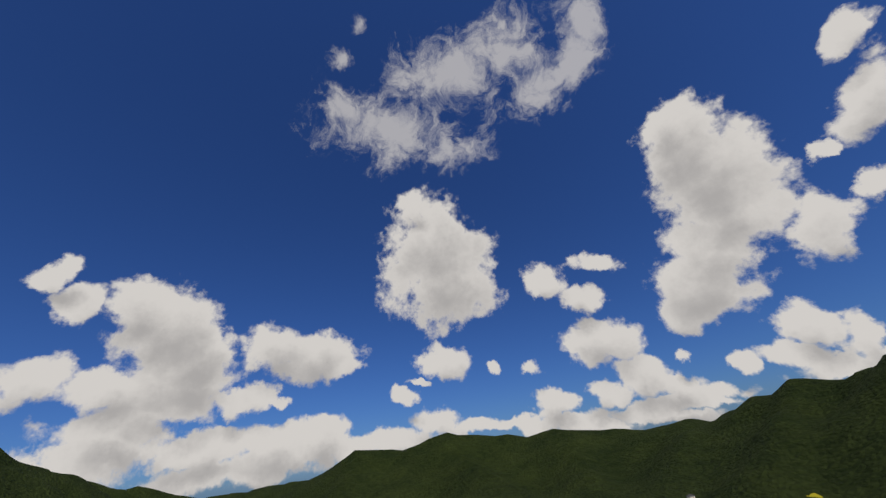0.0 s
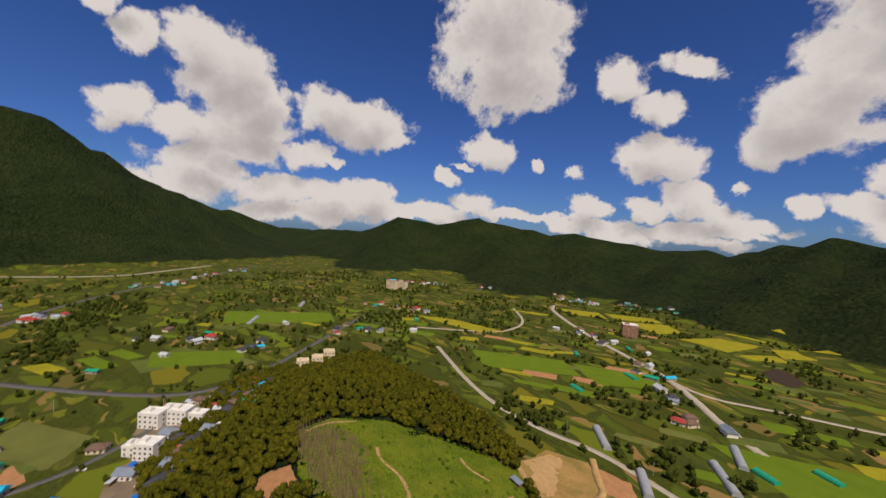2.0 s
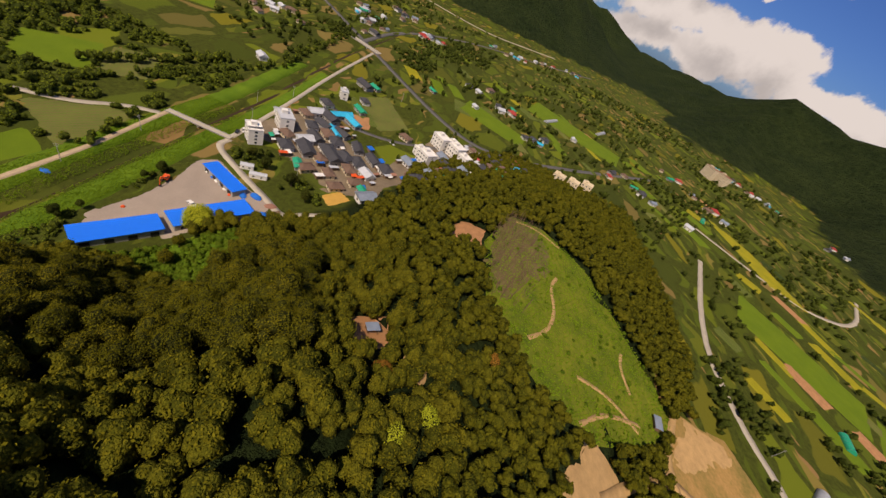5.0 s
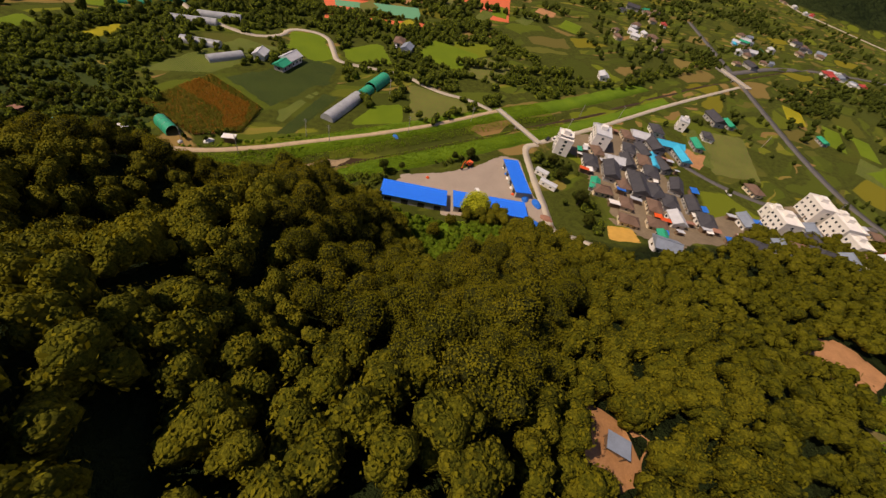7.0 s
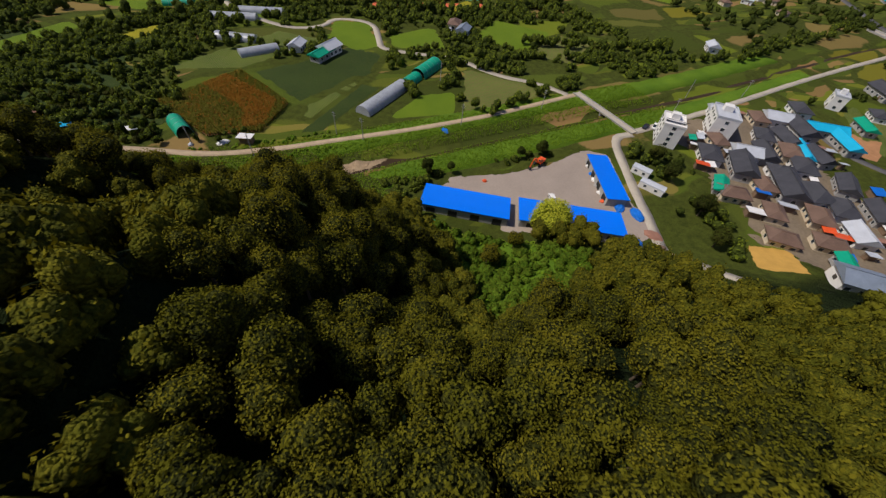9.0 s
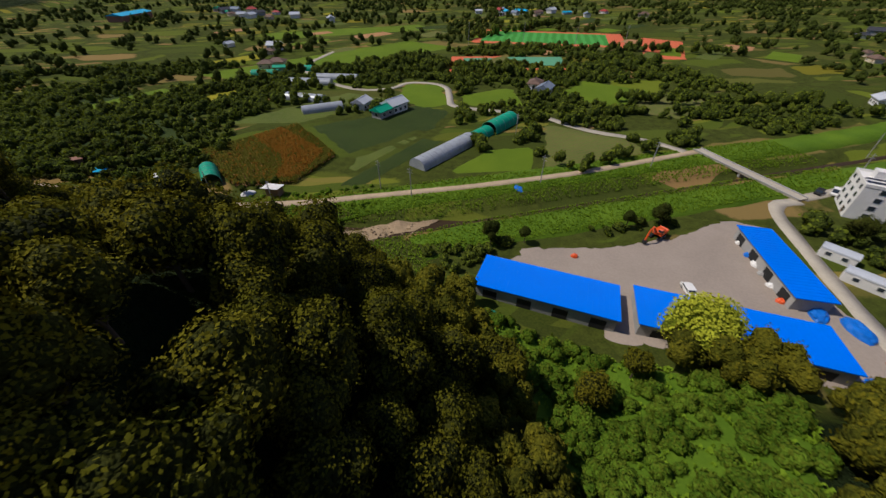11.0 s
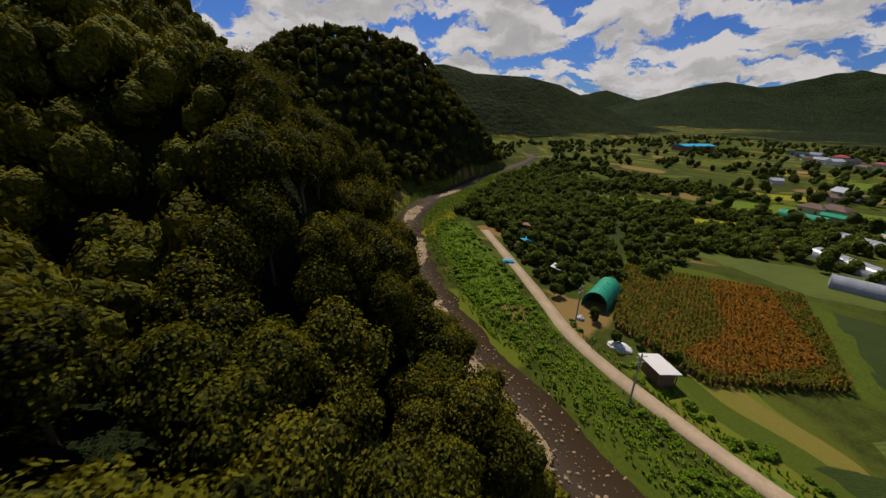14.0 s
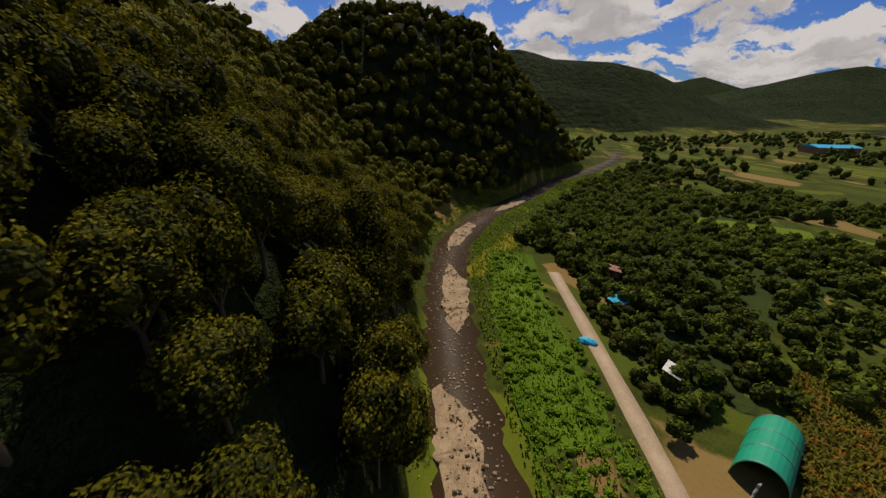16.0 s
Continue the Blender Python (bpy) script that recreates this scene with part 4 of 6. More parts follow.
patch("meadow", MEADOW, M["meadow"], "grassy clearing on the hillside", "meadow", lift=0.35)
patch("felled_ground", [(-194, 76), (-172, 66), (-150, 62), (-122, 62), (-112, 72), (-136, 84), (-160, 102), (-188, 100)], M["scrub"], "grey-brown ground under the dead trunks", "earth", lift=0.55, ragged=4.5)
patch("dirt_patch", DIRT, M["plotsoil"], "rough dry plot at the foot of the hill", "earth", lift=0.3)
patch("dirt_patch", SLIP, M["sand"], "eroded sandy slip on the slope", "earth", lift=0.4, ragged=1.5)
patch("dirt_patch", [(-116, 190), (-114, 214), (-104, 219), (-92, 196), (-84, 176), (-92, 172)], M["sand"], "eroded sandy ground at the foot of the hill", "earth", lift=0.5, ragged=1.5)
patch("dirt_patch", [(-92, 226), (-70, 208), (-54, 214), (-66, 230)], M["soil"], "bare orange plot beside the farm road", "earth", lift=0.4, ragged=1.0)
patch("dirt_patch", CLEAR, M["soil"], "bare earth patch among trees", "earth", lift=0.35, ragged=1.0)
patch("dirt_patch", HUTC, M["soil"], "bare earth patch round a small hut", "earth", lift=0.35, ragged=1.0)
patch("dirt_patch", [(-52, 34), (-60, 36), (-58, 44), (-50, 42)], M["sand"], "small sandy gap among the trees", "earth", lift=0.35, ragged=1.0)
for tr in ([(-100, 84), (-112, 96), (-128, 102), (-146, 100), (-158, 106)], [(-192, 78), (-199, 94), (-194, 112)], [(-110, 150), (-124, 146), (-134, 150)], [(-92, 150), (-100, 132), (-98, 112)], [(-76, 110), (-90, 128), (-96, 152)]):
    ribbon("footpath", tr, 2.0, M["sand"], "sandy footpath worn into the clearing", "path", lift=0.5)
for tr in ([(-119, 184), (-104, 176), (-91, 168), (-79, 168), (-69, 142), (-54, 118)], [(-92, 234), (-78, 214), (-70, 206), (-75, 180), (-79, 168)], [(-79, 168), (-60, 176), (-40, 178)]):
    ribbon("dirt_track", tr, 4.2, M["sand"], "sandy dirt track at the foot of the hill", "path", lift=0.65)


# ---- trees ----
def icosphere(sub):
    bm = bmesh.new()
    bmesh.ops.create_icosphere(bm, subdivisions=sub, radius=1)
    v = np.array([x.co[:] for x in bm.verts])
    f = np.array([[y.index for y in x.verts] for x in bm.faces])
    bm.free()
    return v, f


ICO = {1: icosphere(1), 2: icosphere(2)}


def crown_arrays(rng, radius, height, base, lobes, leaves, size, core=1, shrink=0.96):
    """Tufts of leaves on the outside of several lobes (quads), and the inside of the lobes (triangles), coloured darker
    for shade.
    """
    cs, rs = [], []
    for i in range(lobes):
        a, q = rng.uniform(0, 6.28), math.sqrt(rng.uniform(0, 1)) * 0.62
        z = rng.uniform(0.25, 0.78) * (1.1 - q * 0.6)
        cs.append((math.cos(a) * q * radius, math.sin(a) * q * radius, base + z * height))
        rs.append(radius * (rng.uniform(0.26, 0.46) if lobes > 8 else rng.uniform(0.36, 0.56)))
    cs.append((0, 0, base + height * 0.55)), rs.append(radius * 0.6)
    cs, rs = np.array(cs), np.array(rs)
    n = leaves * 2
    li = rng.choice(len(rs), n, p=rs ** 2 / np.sum(rs ** 2))
    d = rng.normal(size=(n, 3))
    d[:, 2] += 0.35
    d /= np.linalg.norm(d, axis=1)[:, None]
    sq = np.array([1, 1, height / radius * 0.42 + 0.35])
    p = cs[li] + d * sq * rs[li][:, None] * rng.uniform(0.86, 1.16, (n, 1))
    dist = np.min(np.linalg.norm((p[:, None] - cs[None]) / sq, axis=2) / rs[None] + (np.arange(len(rs))[None] == li[:, None]) * 9, axis=1)
    p, d = p[dist > 0.85][:leaves], d[dist > 0.85][:leaves]
    n = len(p)
    d = d + rng.normal(size=(n, 3)) * 0.36
    d /= np.linalg.norm(d, axis=1)[:, None]
    u = np.cross(d, rng.normal(size=(n, 3)))
    u /= np.linalg.norm(u, axis=1)[:, None]
    w = np.cross(d, u)
    s = size * rng.uniform(0.6, 1.35, (n, 1))
    q = np.stack([p - u * s * 0.9, p - w * s * 0.55 + d * s * 0.12, p + u * s, p + w * s * 0.6 - d * s * 0.15], 1).reshape(-1, 3)
    lf = np.arange(n * 4).reshape(-1, 4)
    iv, jf = ICO[core]
    cv = np.concatenate([c + iv * sq * r * shrink for c, r in zip(cs, rs)])
    cf = np.concatenate([jf + len(iv) * i for i in range(len(rs))])
    return q, lf, cv, cf


def trunk_arrays(rng, base, radius, spread):
    """A tapered trunk that forks into limbs."""
    vs, fs = [], []

    def limb(a, b, ra, rb):
        a, b = np.array(a, float), np.array(b, float)
        t = (b - a) / np.linalg.norm(b - a)
        u = np.cross(t, (0.3, 0.9, 0.1))
        u /= np.linalg.norm(u)
        w = np.cross(t, u)
        k = len(vs)
        for p, r in ((a, ra), (b, rb)):
            for i in range(6):
                vs.append(p + r * (math.cos(i * 1.0472) * u + math.sin(i * 1.0472) * w))
        for i in range(6):
            j = (i + 1) % 6
            fs.append((k + i, k + j, k + 6 + j, k + 6 + i))
    limb((0, 0, -1.2), (0.1, 0, base * 0.8), radius, radius * 0.7)
    for i in range(5):
        a = i * 1.26 + rng.uniform(-0.3, 0.3)
        limb((0.1, 0, base * 0.75), (math.cos(a) * spread * 0.6, math.sin(a) * spread * 0.6, base * 1.9 + rng.uniform(-0.5, 1)), radius * 0.5, radius * 0.15)
    return np.array(vs), np.array(fs)


def add_part(name, me, mat, parent, label=""):
    ob = new(name, me)
    me.materials.clear()
    me.materials.append(mat)
    ob.parent = parent
    return tagged(ob, label)


def two_tone(name, q, lf, cv, cf, leaf, core):
    """Leaf tufts and the inside of a crown as one mesh with two materials; the inner one has crown shade in its colour.
    """
    v = np.concatenate([q, cv])
    me = bpy.data.meshes.new(name)
    n1, n2 = len(lf), len(cf)
    me.vertices.add(len(v))
    me.vertices.foreach_set("co", v.astype(np.float32).ravel())
    me.loops.add(n1 * 4 + n2 * 3)
    me.loops.foreach_set("vertex_index", np.concatenate([lf.ravel(), cf.ravel() + len(q)]).astype(np.int32))
    me.polygons.add(n1 + n2)
    me.polygons.foreach_set("loop_start", np.concatenate([np.arange(n1) * 4, n1 * 4 + np.arange(n2) * 3]).astype(np.int32))
    me.materials.append(leaf)
    me.materials.append(core)
    inner = np.concatenate([np.zeros(n1), np.ones(n2)])
    me.polygons.foreach_set("material_index", inner.astype(np.int32))
    me.polygons.foreach_set("use_smooth", inner.astype(bool))
    me.update(calc_edges=True)
    return me


def make_tree(seed, radius, height, base, leaf, leaves, size, label, group="", lobes=11, core="core"):
    rng = np.random.default_rng(seed)
    root = tagged(new("tree"), label, "tree", group)
    tv, tf = trunk_arrays(rng, base, 0.05 * radius + 0.06, radius)
    add_part("trunk", mesh_from("trunk", tv, tf), M["bark"], root)
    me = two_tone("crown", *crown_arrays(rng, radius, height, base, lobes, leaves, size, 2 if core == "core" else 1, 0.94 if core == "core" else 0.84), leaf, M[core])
    ob = new("crown", me)
    ob.parent = root
    return root


def joined_crowns(name, spots, leaf, label, category, seed, leaves=95, size=0.75, lobes=4, group="", core="core"):
    """Many crowns as one mesh: spots are x, y, z, radius, height."""
    rng = np.random.default_rng(seed)
    forms = [crown_arrays(rng, 1.0, 1.25, 0.0, lobes, leaves, size / 3.4) for _ in range(9)]
    Q, L, C, F = [], [], [], []
    nq = nc = 0
    for x, y, z, r, h in spots:
        q, lf, cv, cf = forms[rng.integers(9)]
        a = rng.uniform(0, 6.28)
        R = np.array([[math.cos(a), -math.sin(a), 0], [math.sin(a), math.cos(a), 0], [0, 0, 1]])
        s = np.array([r, r, h / 1.25])
        Q.append((q * s) @ R.T + (x, y, z)), C.append((cv * s) @ R.T + (x, y, z))
        L.append(lf + nq), F.append(cf + nc)
        nq, nc = nq + len(q), nc + len(cv)
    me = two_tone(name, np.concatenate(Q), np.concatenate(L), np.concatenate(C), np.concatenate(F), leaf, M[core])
    return tagged(new(name, me), label, category, group, "stuff")


OAK = "broadleaf oak tree with dense dark green crown"
FORMS = [make_tree(11 + i, 3.3 + 0.35 * (i % 3), 6.0 + 0.6 * (i % 4), 3.2, M["leaf"], 2100, 0.165, OAK, "trees on the hillside", 22, "shade_core") for i in range(5)]
rng = np.random.default_rng(3)
spots = []
for ix in np.arange(-345, 230, 5.0):
    for iy in np.arange(-290, 215, 5.0):
        spots.append((ix + rng.uniform(-2.2, 2.2), iy + rng.uniform(-2.2, 2.2)))
S = np.array(spots)
z = land(S[:, 0], S[:, 1])
dr, _, _ = along(RIVER, S[:, 0], S[:, 1])
keep = (z > 1.2) & (dr > 7.4)
for poly in (MEADOW, DIRT, SLIP, CLEAR, HUTC, GULLY):
    keep &= ~inside(poly, S[:, 0], S[:, 1])
keep &= ~((S[:, 0] < -134) & (S[:, 1] < 4) & (z < 9))
S, z = S[keep], z[keep]
SPUR = [(-76, -16), (-48, -2), (-40, -28), (-50, -60), (-38, -85), (-12, -98), (20, -104), (45, -116)]
ds, _, _ = along(SPUR, S[:, 0], S[:, 1])
order = np.argsort(ds)
nearest = set(order[:250].tolist())
wood_spots, mid_spots = [], []
for k in range(len(S)):
    x, y = S[k]
    if k in nearest:
        i = rng.integers(5)
        s = rng.uniform(0.8, 1.2)
        t = copy_thing(FORMS[i], pose(x, y, z[k] - 0.3, 0, 0, rng.uniform(0, 360)))
        t.scale = (s, s, s * rng.uniform(0.9, 1.15))
    else:
        r = rng.uniform(2.7, 4.0)
        near = ds[k] < 56
        (mid_spots if near else wood_spots).append((x, y, z[k] + (1.0 if near else 1.6), r, rng.uniform(5.0, 8.0) if near else rng.uniform(3.8, 5.6)))
for f in FORMS:
    for c in list(f.children):
        bpy.data.objects.remove(c)
    bpy.data.objects.remove(f)
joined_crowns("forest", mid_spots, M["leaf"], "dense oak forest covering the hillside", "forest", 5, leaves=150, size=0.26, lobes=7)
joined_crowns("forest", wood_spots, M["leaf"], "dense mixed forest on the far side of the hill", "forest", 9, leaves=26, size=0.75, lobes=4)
print("forest", len(S))


# ---- building blocks ----
def part(name, bm, mat, parent, label=""):
    me = bpy.data.meshes.new(name)
    bm.to_mesh(me)
    bm.free()
    return add_part(name, me, mat, parent, label)


def box(bm, x0, y0, z0, x1, y1, z1, bevel=0.0):
    vs = [bm.verts.new(c) for c in ((x0, y0, z0), (x1, y0, z0), (x1, y1, z0), (x0, y1, z0), (x0, y0, z1), (x1, y0, z1), (x1, y1, z1), (x0, y1, z1))]
    fs = [bm.faces.new([vs[i] for i in q]) for q in ((3, 2, 1, 0), (4, 5, 6, 7), (0, 1, 5, 4), (1, 2, 6, 5), (2, 3, 7, 6), (3, 0, 4, 7))]
    if bevel:
        bmesh.ops.bevel(bm, geom=list({e for f in fs for e in f.edges}), offset=bevel, segments=1, affect="EDGES")
    return bm


def block(*c, bevel=0.0):
    return box(bmesh.new(), *c, bevel=bevel)


def prism(outline, y0, y1):
    """An outline in x and z drawn out along y."""
    bm = bmesh.new()
    a = [bm.verts.new((x, y0, z)) for x, z in outline]
    b = [bm.verts.new((x, y1, z)) for x, z in outline]
    bm.faces.new(a), bm.faces.new(b[::-1])
    for i in range(len(a)):
        j = (i + 1) % len(a)
        bm.faces.new((a[j], a[i], b[i], b[j]))
    bmesh.ops.recalc_face_normals(bm, faces=bm.faces[:])
    return bm


def tube(bm, p, q, r, n=8, r2=None):
    p, q = Vector(p), Vector(q)
    t = (q - p).normalized()
    u = t.cross(Vector((0.31, 0.2, 0.93))).normalized()
    w = t.cross(u)
    rings = [[bm.verts.new(c + (u * math.cos(i * math.tau / n) + w * math.sin(i * math.tau / n)) * s) for i in range(n)] for c, s in ((p, r), (q, r if r2 is None else r2))]
    for i in range(n):
        j = (i + 1) % n
        bm.faces.new((rings[0][i], rings[0][j], rings[1][j], rings[1][i]))
    bm.faces.new(rings[0][::-1]), bm.faces.new(rings[1])
    return bm


def thing(name, label, category, group=""):
    return tagged(new(name), label, category, group)


def put(root, x, y, turn=0.0, z=None):
    root.matrix_basis = pose(x, y, float(land(x, y)) if z is None else z, 0, 0, turn)
    return root


def window(parent, x, y, z, w, h, face):
    """A pane in its frame on the wall: face is the wall's outward axis."""
    fr, pn = bmesh.new(), bmesh.new()
    d = 0.06
    if face in "+x-x" and face[1] == "x":
        s = 1 if face[0] == "+" else -1
        box(fr, x - d, y - w / 2 - 0.1, z - 0.1, x + d, y + w / 2 + 0.1, z + h + 0.1)
        box(pn, x - d - 0.03, y - w / 2, z, x + d + 0.03, y + w / 2, z + h)
    else:
        box(fr, x - w / 2 - 0.1, y - d, z - 0.1, x + w / 2 + 0.1, y + d, z + h + 0.1)
        box(pn, x - w / 2, y - d - 0.03, z, x + w / 2, y + d + 0.03, z + h)
    wd = part("window", fr, M["white"], parent)
    part("pane", pn, M["glass"], wd)


def house(name, w, d, h, wall, roof, label, style="hip", storeys=1, group="village houses"):
    """A house on the origin, with walls, roof, eaves, windows and a door."""
    r = thing(name, label, "house", group)
    body = part("wall", block(-w / 2, -d / 2, -0.6, w / 2, d / 2, h, bevel=0.05), M[wall], r)
    o = 0.7
    if style == "flat":
        bm = bmesh.new()
        box(bm, -w / 2 - 0.1, -d / 2 - 0.1, h + 0.002, w / 2 + 0.1, d / 2 + 0.1, h + 0.15)
        for a in ((-w / 2 - 0.1, -d / 2 - 0.1, w / 2 + 0.1, -d / 2 + 0.15), (-w / 2 - 0.1, d / 2 - 0.15, w / 2 + 0.1, d / 2 + 0.1), (-w / 2 - 0.1, -d / 2 + 0.15, -w / 2 + 0.15, d / 2 - 0.15), (w / 2 - 0.15, -d / 2 + 0.15, w / 2 + 0.1, d / 2 - 0.15)):
            box(bm, a[0], a[1], h + 0.15, a[2], a[3], h + 0.75)
        rf = part("roof", bm, M[roof], r)
        part("roof_hut", block(-w * 0.3, -d * 0.2, h + 0.152, -w * 0.05, d * 0.2, h + 2.3, bevel=0.04), M[wall], r)
    else:
        bm = bmesh.new()
        rise = 0.32 * d
        e = [bm.verts.new((x, y, h - 0.05)) for x, y in ((-w / 2 - o, -d / 2 - o), (w / 2 + o, -d / 2 - o), (w / 2 + o, d / 2 + o), (-w / 2 - o, d / 2 + o))]
        f = [bm.verts.new((v.co.x, v.co.y, h + 0.18)) for v in e]
        k = max(0.0, w / 2 - d * 0.42) if style == "hip" else w / 2 + o
        t = [bm.verts.new((-k, 0, h + rise)), bm.verts.new((k, 0, h + rise))]
        bm.faces.new(e[::-1])
        for i in range(4):
            j = (i + 1) % 4
            bm.faces.new((e[i], e[j], f[j], f[i]))
        bm.faces.new((f[0], f[1], t[1], t[0])), bm.faces.new((f[2], f[3], t[0], t[1]))
        bm.faces.new((f[1], f[2], t[1])), bm.faces.new((f[3], f[0], t[0]))
        rf = part("roof", bm, M[roof], r)
        rg = bmesh.new()
        box(rg, -k - 0.1, -0.16, h + rise - 0.06, k + 0.1, 0.16, h + rise + 0.16)
        part("ridge", rg, M[roof], rf)
    fl = h / storeys
    for s in range(storeys):
        z = s * fl + 0.9
        n = max(2, int(w / 3))
        for i in range(n):
            x = -w / 2 + (i + 0.5) * w / n
            window(r, x, -d / 2, z, 1.3, 1.2, "-y")
            window(r, x, d / 2, z, 1.3, 1.2, "+y")
        window(r, w / 2, 0, z, 1.4, 1.2, "+x")
        window(r, -w / 2, 0, z, 1.4, 1.2, "-x")
    part("door", block(w * 0.22, -d / 2 - 0.07, 0, w * 0.22 + 1.0, -d / 2 - 0.003, 2.05), M["wood"], r)
    return r


def mono_shed(x, y, turn, length, width, z0, z1, label):
    """A long shed with a blue single-pitch roof: low wall at one side, high at the other."""
    r = thing("storage_shed", label, "shed", "blue-roofed sheds")
    L, W = length / 2, width / 2
    part("wall", prism([(-W + 0.5, -0.3), (W - 0.5, -0.3), (W - 0.5, z1 - 0.2), (-W + 0.5, z0 - 0.2)], -L + 0.4, L - 0.4), M["grey"], r, "grey sheet-metal wall")
    part("roof", prism([(-W, z0 - 0.16), (W, z1 - 0.16), (W, z1 + 0.05), (-W, z0 + 0.05)], -L, L), M["blue"], r, "bright blue sheet-metal roof")
    rib = prism([(-W, z0 + 0.05), (W, z1 + 0.05), (W, z1 + 0.09), (-W, z0 + 0.09)], -0.03, 0.03)
    me = bpy.data.meshes.new("roof_seam")
    rib.to_mesh(me)
    rib.free()
    me.materials.append(M["blue"])
    for i in range(int(length)):
        sm = new("roof_seam", me)
        sm.parent, sm.location = r, (0, -L + 0.5 + i, 0)
    for i in range(4):
        yy = -L + (i + 0.5) * length / 4
        # black panel paints the unlit inside of an open entrance
        part("doorway", block(W - 0.53, yy - 1.4, 0, W - 0.44, yy + 1.4, 2.4), M["black"], r)
        window(r, -W + 0.5, yy, 1.5, 1.2, 0.5, "-x")
    part("gutter", block(-W - 0.12, -L, z0 - 0.2, -W - 0.004, L, z0 - 0.04), M["white"], r)
    return put(r, x, y, turn)


def arch_house(x, y, turn, length, width, height, mat, label, category="greenhouse", ends=True):
    """A tunnel of film or net stretched over hoops."""
    r = thing("greenhouse" if category == "greenhouse" else "garden_tunnel", label, category, "tunnels and greenhouses")
    n = 14

    def arc(rad, hh):
        return [(math.cos(math.pi * i / n) * rad, math.sin(math.pi * i / n) ** 0.8 * hh if 0 < i < n else -0.1) for i in range(n + 1)]
    outer, inner = arc(width / 2, height), arc(width / 2 - 0.06, height - 0.06)
    part("cover", prism(outer + inner[::-1], -length / 2, length / 2), mat, r)
    hb = prism(arc(width / 2 + 0.05, height + 0.05) + arc(width / 2 - 0.03, height - 0.03)[::-1], -0.04, 0.04)
    hm = bpy.data.meshes.new("hoop")
    hb.to_mesh(hm)
    hb.free()
    hm.materials.append(M["steel"])
    n2 = max(3, int(length / 2.5))
    for i in range(n2):
        hp = new("hoop", hm)
        hp.parent, hp.location = r, (0, -length / 2 + 0.15 + i * (length - 0.3) / (n2 - 1), 0)
    if ends:
        part("end_wall", prism(inner, length / 2 - 0.1, length / 2 - 0.02), mat, r)
        part("end_wall", prism(inner, -length / 2 + 0.02, -length / 2 + 0.1), mat, r)
    return put(r, x, y, turn)


# ---- the yard and its sheds ----
mono_shed(-88.2, -79.3, 54, 27.4, 10.6, 3.0, 3.7, "long shed with bright blue metal roof by the yard")
mono_shed(-141, -73, -25, 24.8, 7.8, 3.2, 3.5, "narrow shed with bright blue roof beside the lane")
mono_shed(-115.4, -61.3, 56, 32.4, 11.2, 2.9, 3.7, "wide shed with bright blue roof behind a ginkgo")


def white_barn(x, y, turn, length):
    r = thing("site_cabin", "off-white metal cabin with rounded roof", "cabin", "cabins by the lane")
    part("wall", block(-1.5, -length / 2, -0.1, 1.5, length / 2, 2.3, bevel=0.06), M["white"], r)
    part("roof", prism([(-1.6, 2.25), (1.6, 2.25), (1.5, 2.6), (0.7, 2.9), (-0.7, 2.9), (-1.5, 2.6)], -length / 2 - 0.1, length / 2 + 0.1), M["paleroof"], r)
    for yy in (-length * 0.25, length * 0.2):
        window(r, 1.5, yy, 1.0, 1.0, 0.8, "+x")
    put(r, x, y, turn)


white_barn(-158.5, -72.5, 24, 6.5)
white_barn(-155, -64, 24, 8.5)


def excavator(x, y, turn):
    r = thing("excavator", "orange crawler excavator parked on the gravel yard", "excavator")
    for s in (-1, 1):
        tr = part("track", prism([(-1.7, 0.15), (1.7, 0.15), (1.95, 0.45), (1.7, 0.8), (-1.7, 0.8), (-1.95, 0.45)], s * 1.0 - 0.28, s * 1.0 + 0.28), M["black"], r)
        bm = bmesh.new()
        for i in range(5):
            tube(bm, (-1.4 + i * 0.7, s * 1.0 - 0.31, 0.45), (-1.4 + i * 0.7, s * 1.0 + 0.31, 0.45), 0.22, 10)
        part("rollers", bm, M["steel"], tr)
    part("body", block(-2.0, -1.2, 0.95, 0.9, 1.2, 1.9, bevel=0.12), M["orange"], r)
    part("counterweight", block(-2.5, -1.15, 1.0, -2.01, 1.15, 2.0, bevel=0.15), M["orange"], r)
    cab = part("cab", block(-0.3, 0.2, 1.905, 1.2, 1.15, 3.0, bevel=0.1), M["orange"], r)
    part("cab_window", block(0.0, 0.16, 2.2, 1.24, 1.19, 2.8, bevel=0.04), M["glass"], cab)
    bm = bmesh.new()
    tube(bm, (0.9, -0.3, 1.7), (3.2, -0.3, 4.0), 0.26, 6), tube(bm, (3.2, -0.3, 4.0), (4.6, -0.3, 3.6), 0.22, 6)
    part("boom", bm, M["orange"], r)
    bm = bmesh.new()
    tube(bm, (4.5, -0.3, 3.8), (5.4, -0.3, 1.2), 0.18, 6)
    part("stick", bm, M["orange"], r)
    part("bucket", prism([(5.0, 1.2), (5.8, 1.2), (5.9, 0.5), (5.3, 0.15), (4.8, 0.5)], -0.75, 0.15), M["black"], r)
    bm = bmesh.new()
    tube(bm, (1.6, -0.3, 1.7), (2.9, -0.3, 3.5), 0.09, 6)
    part("piston", bm, M["steel"], r)
    put(r, x, y, turn)


excavator(-125, -90.5, 20)


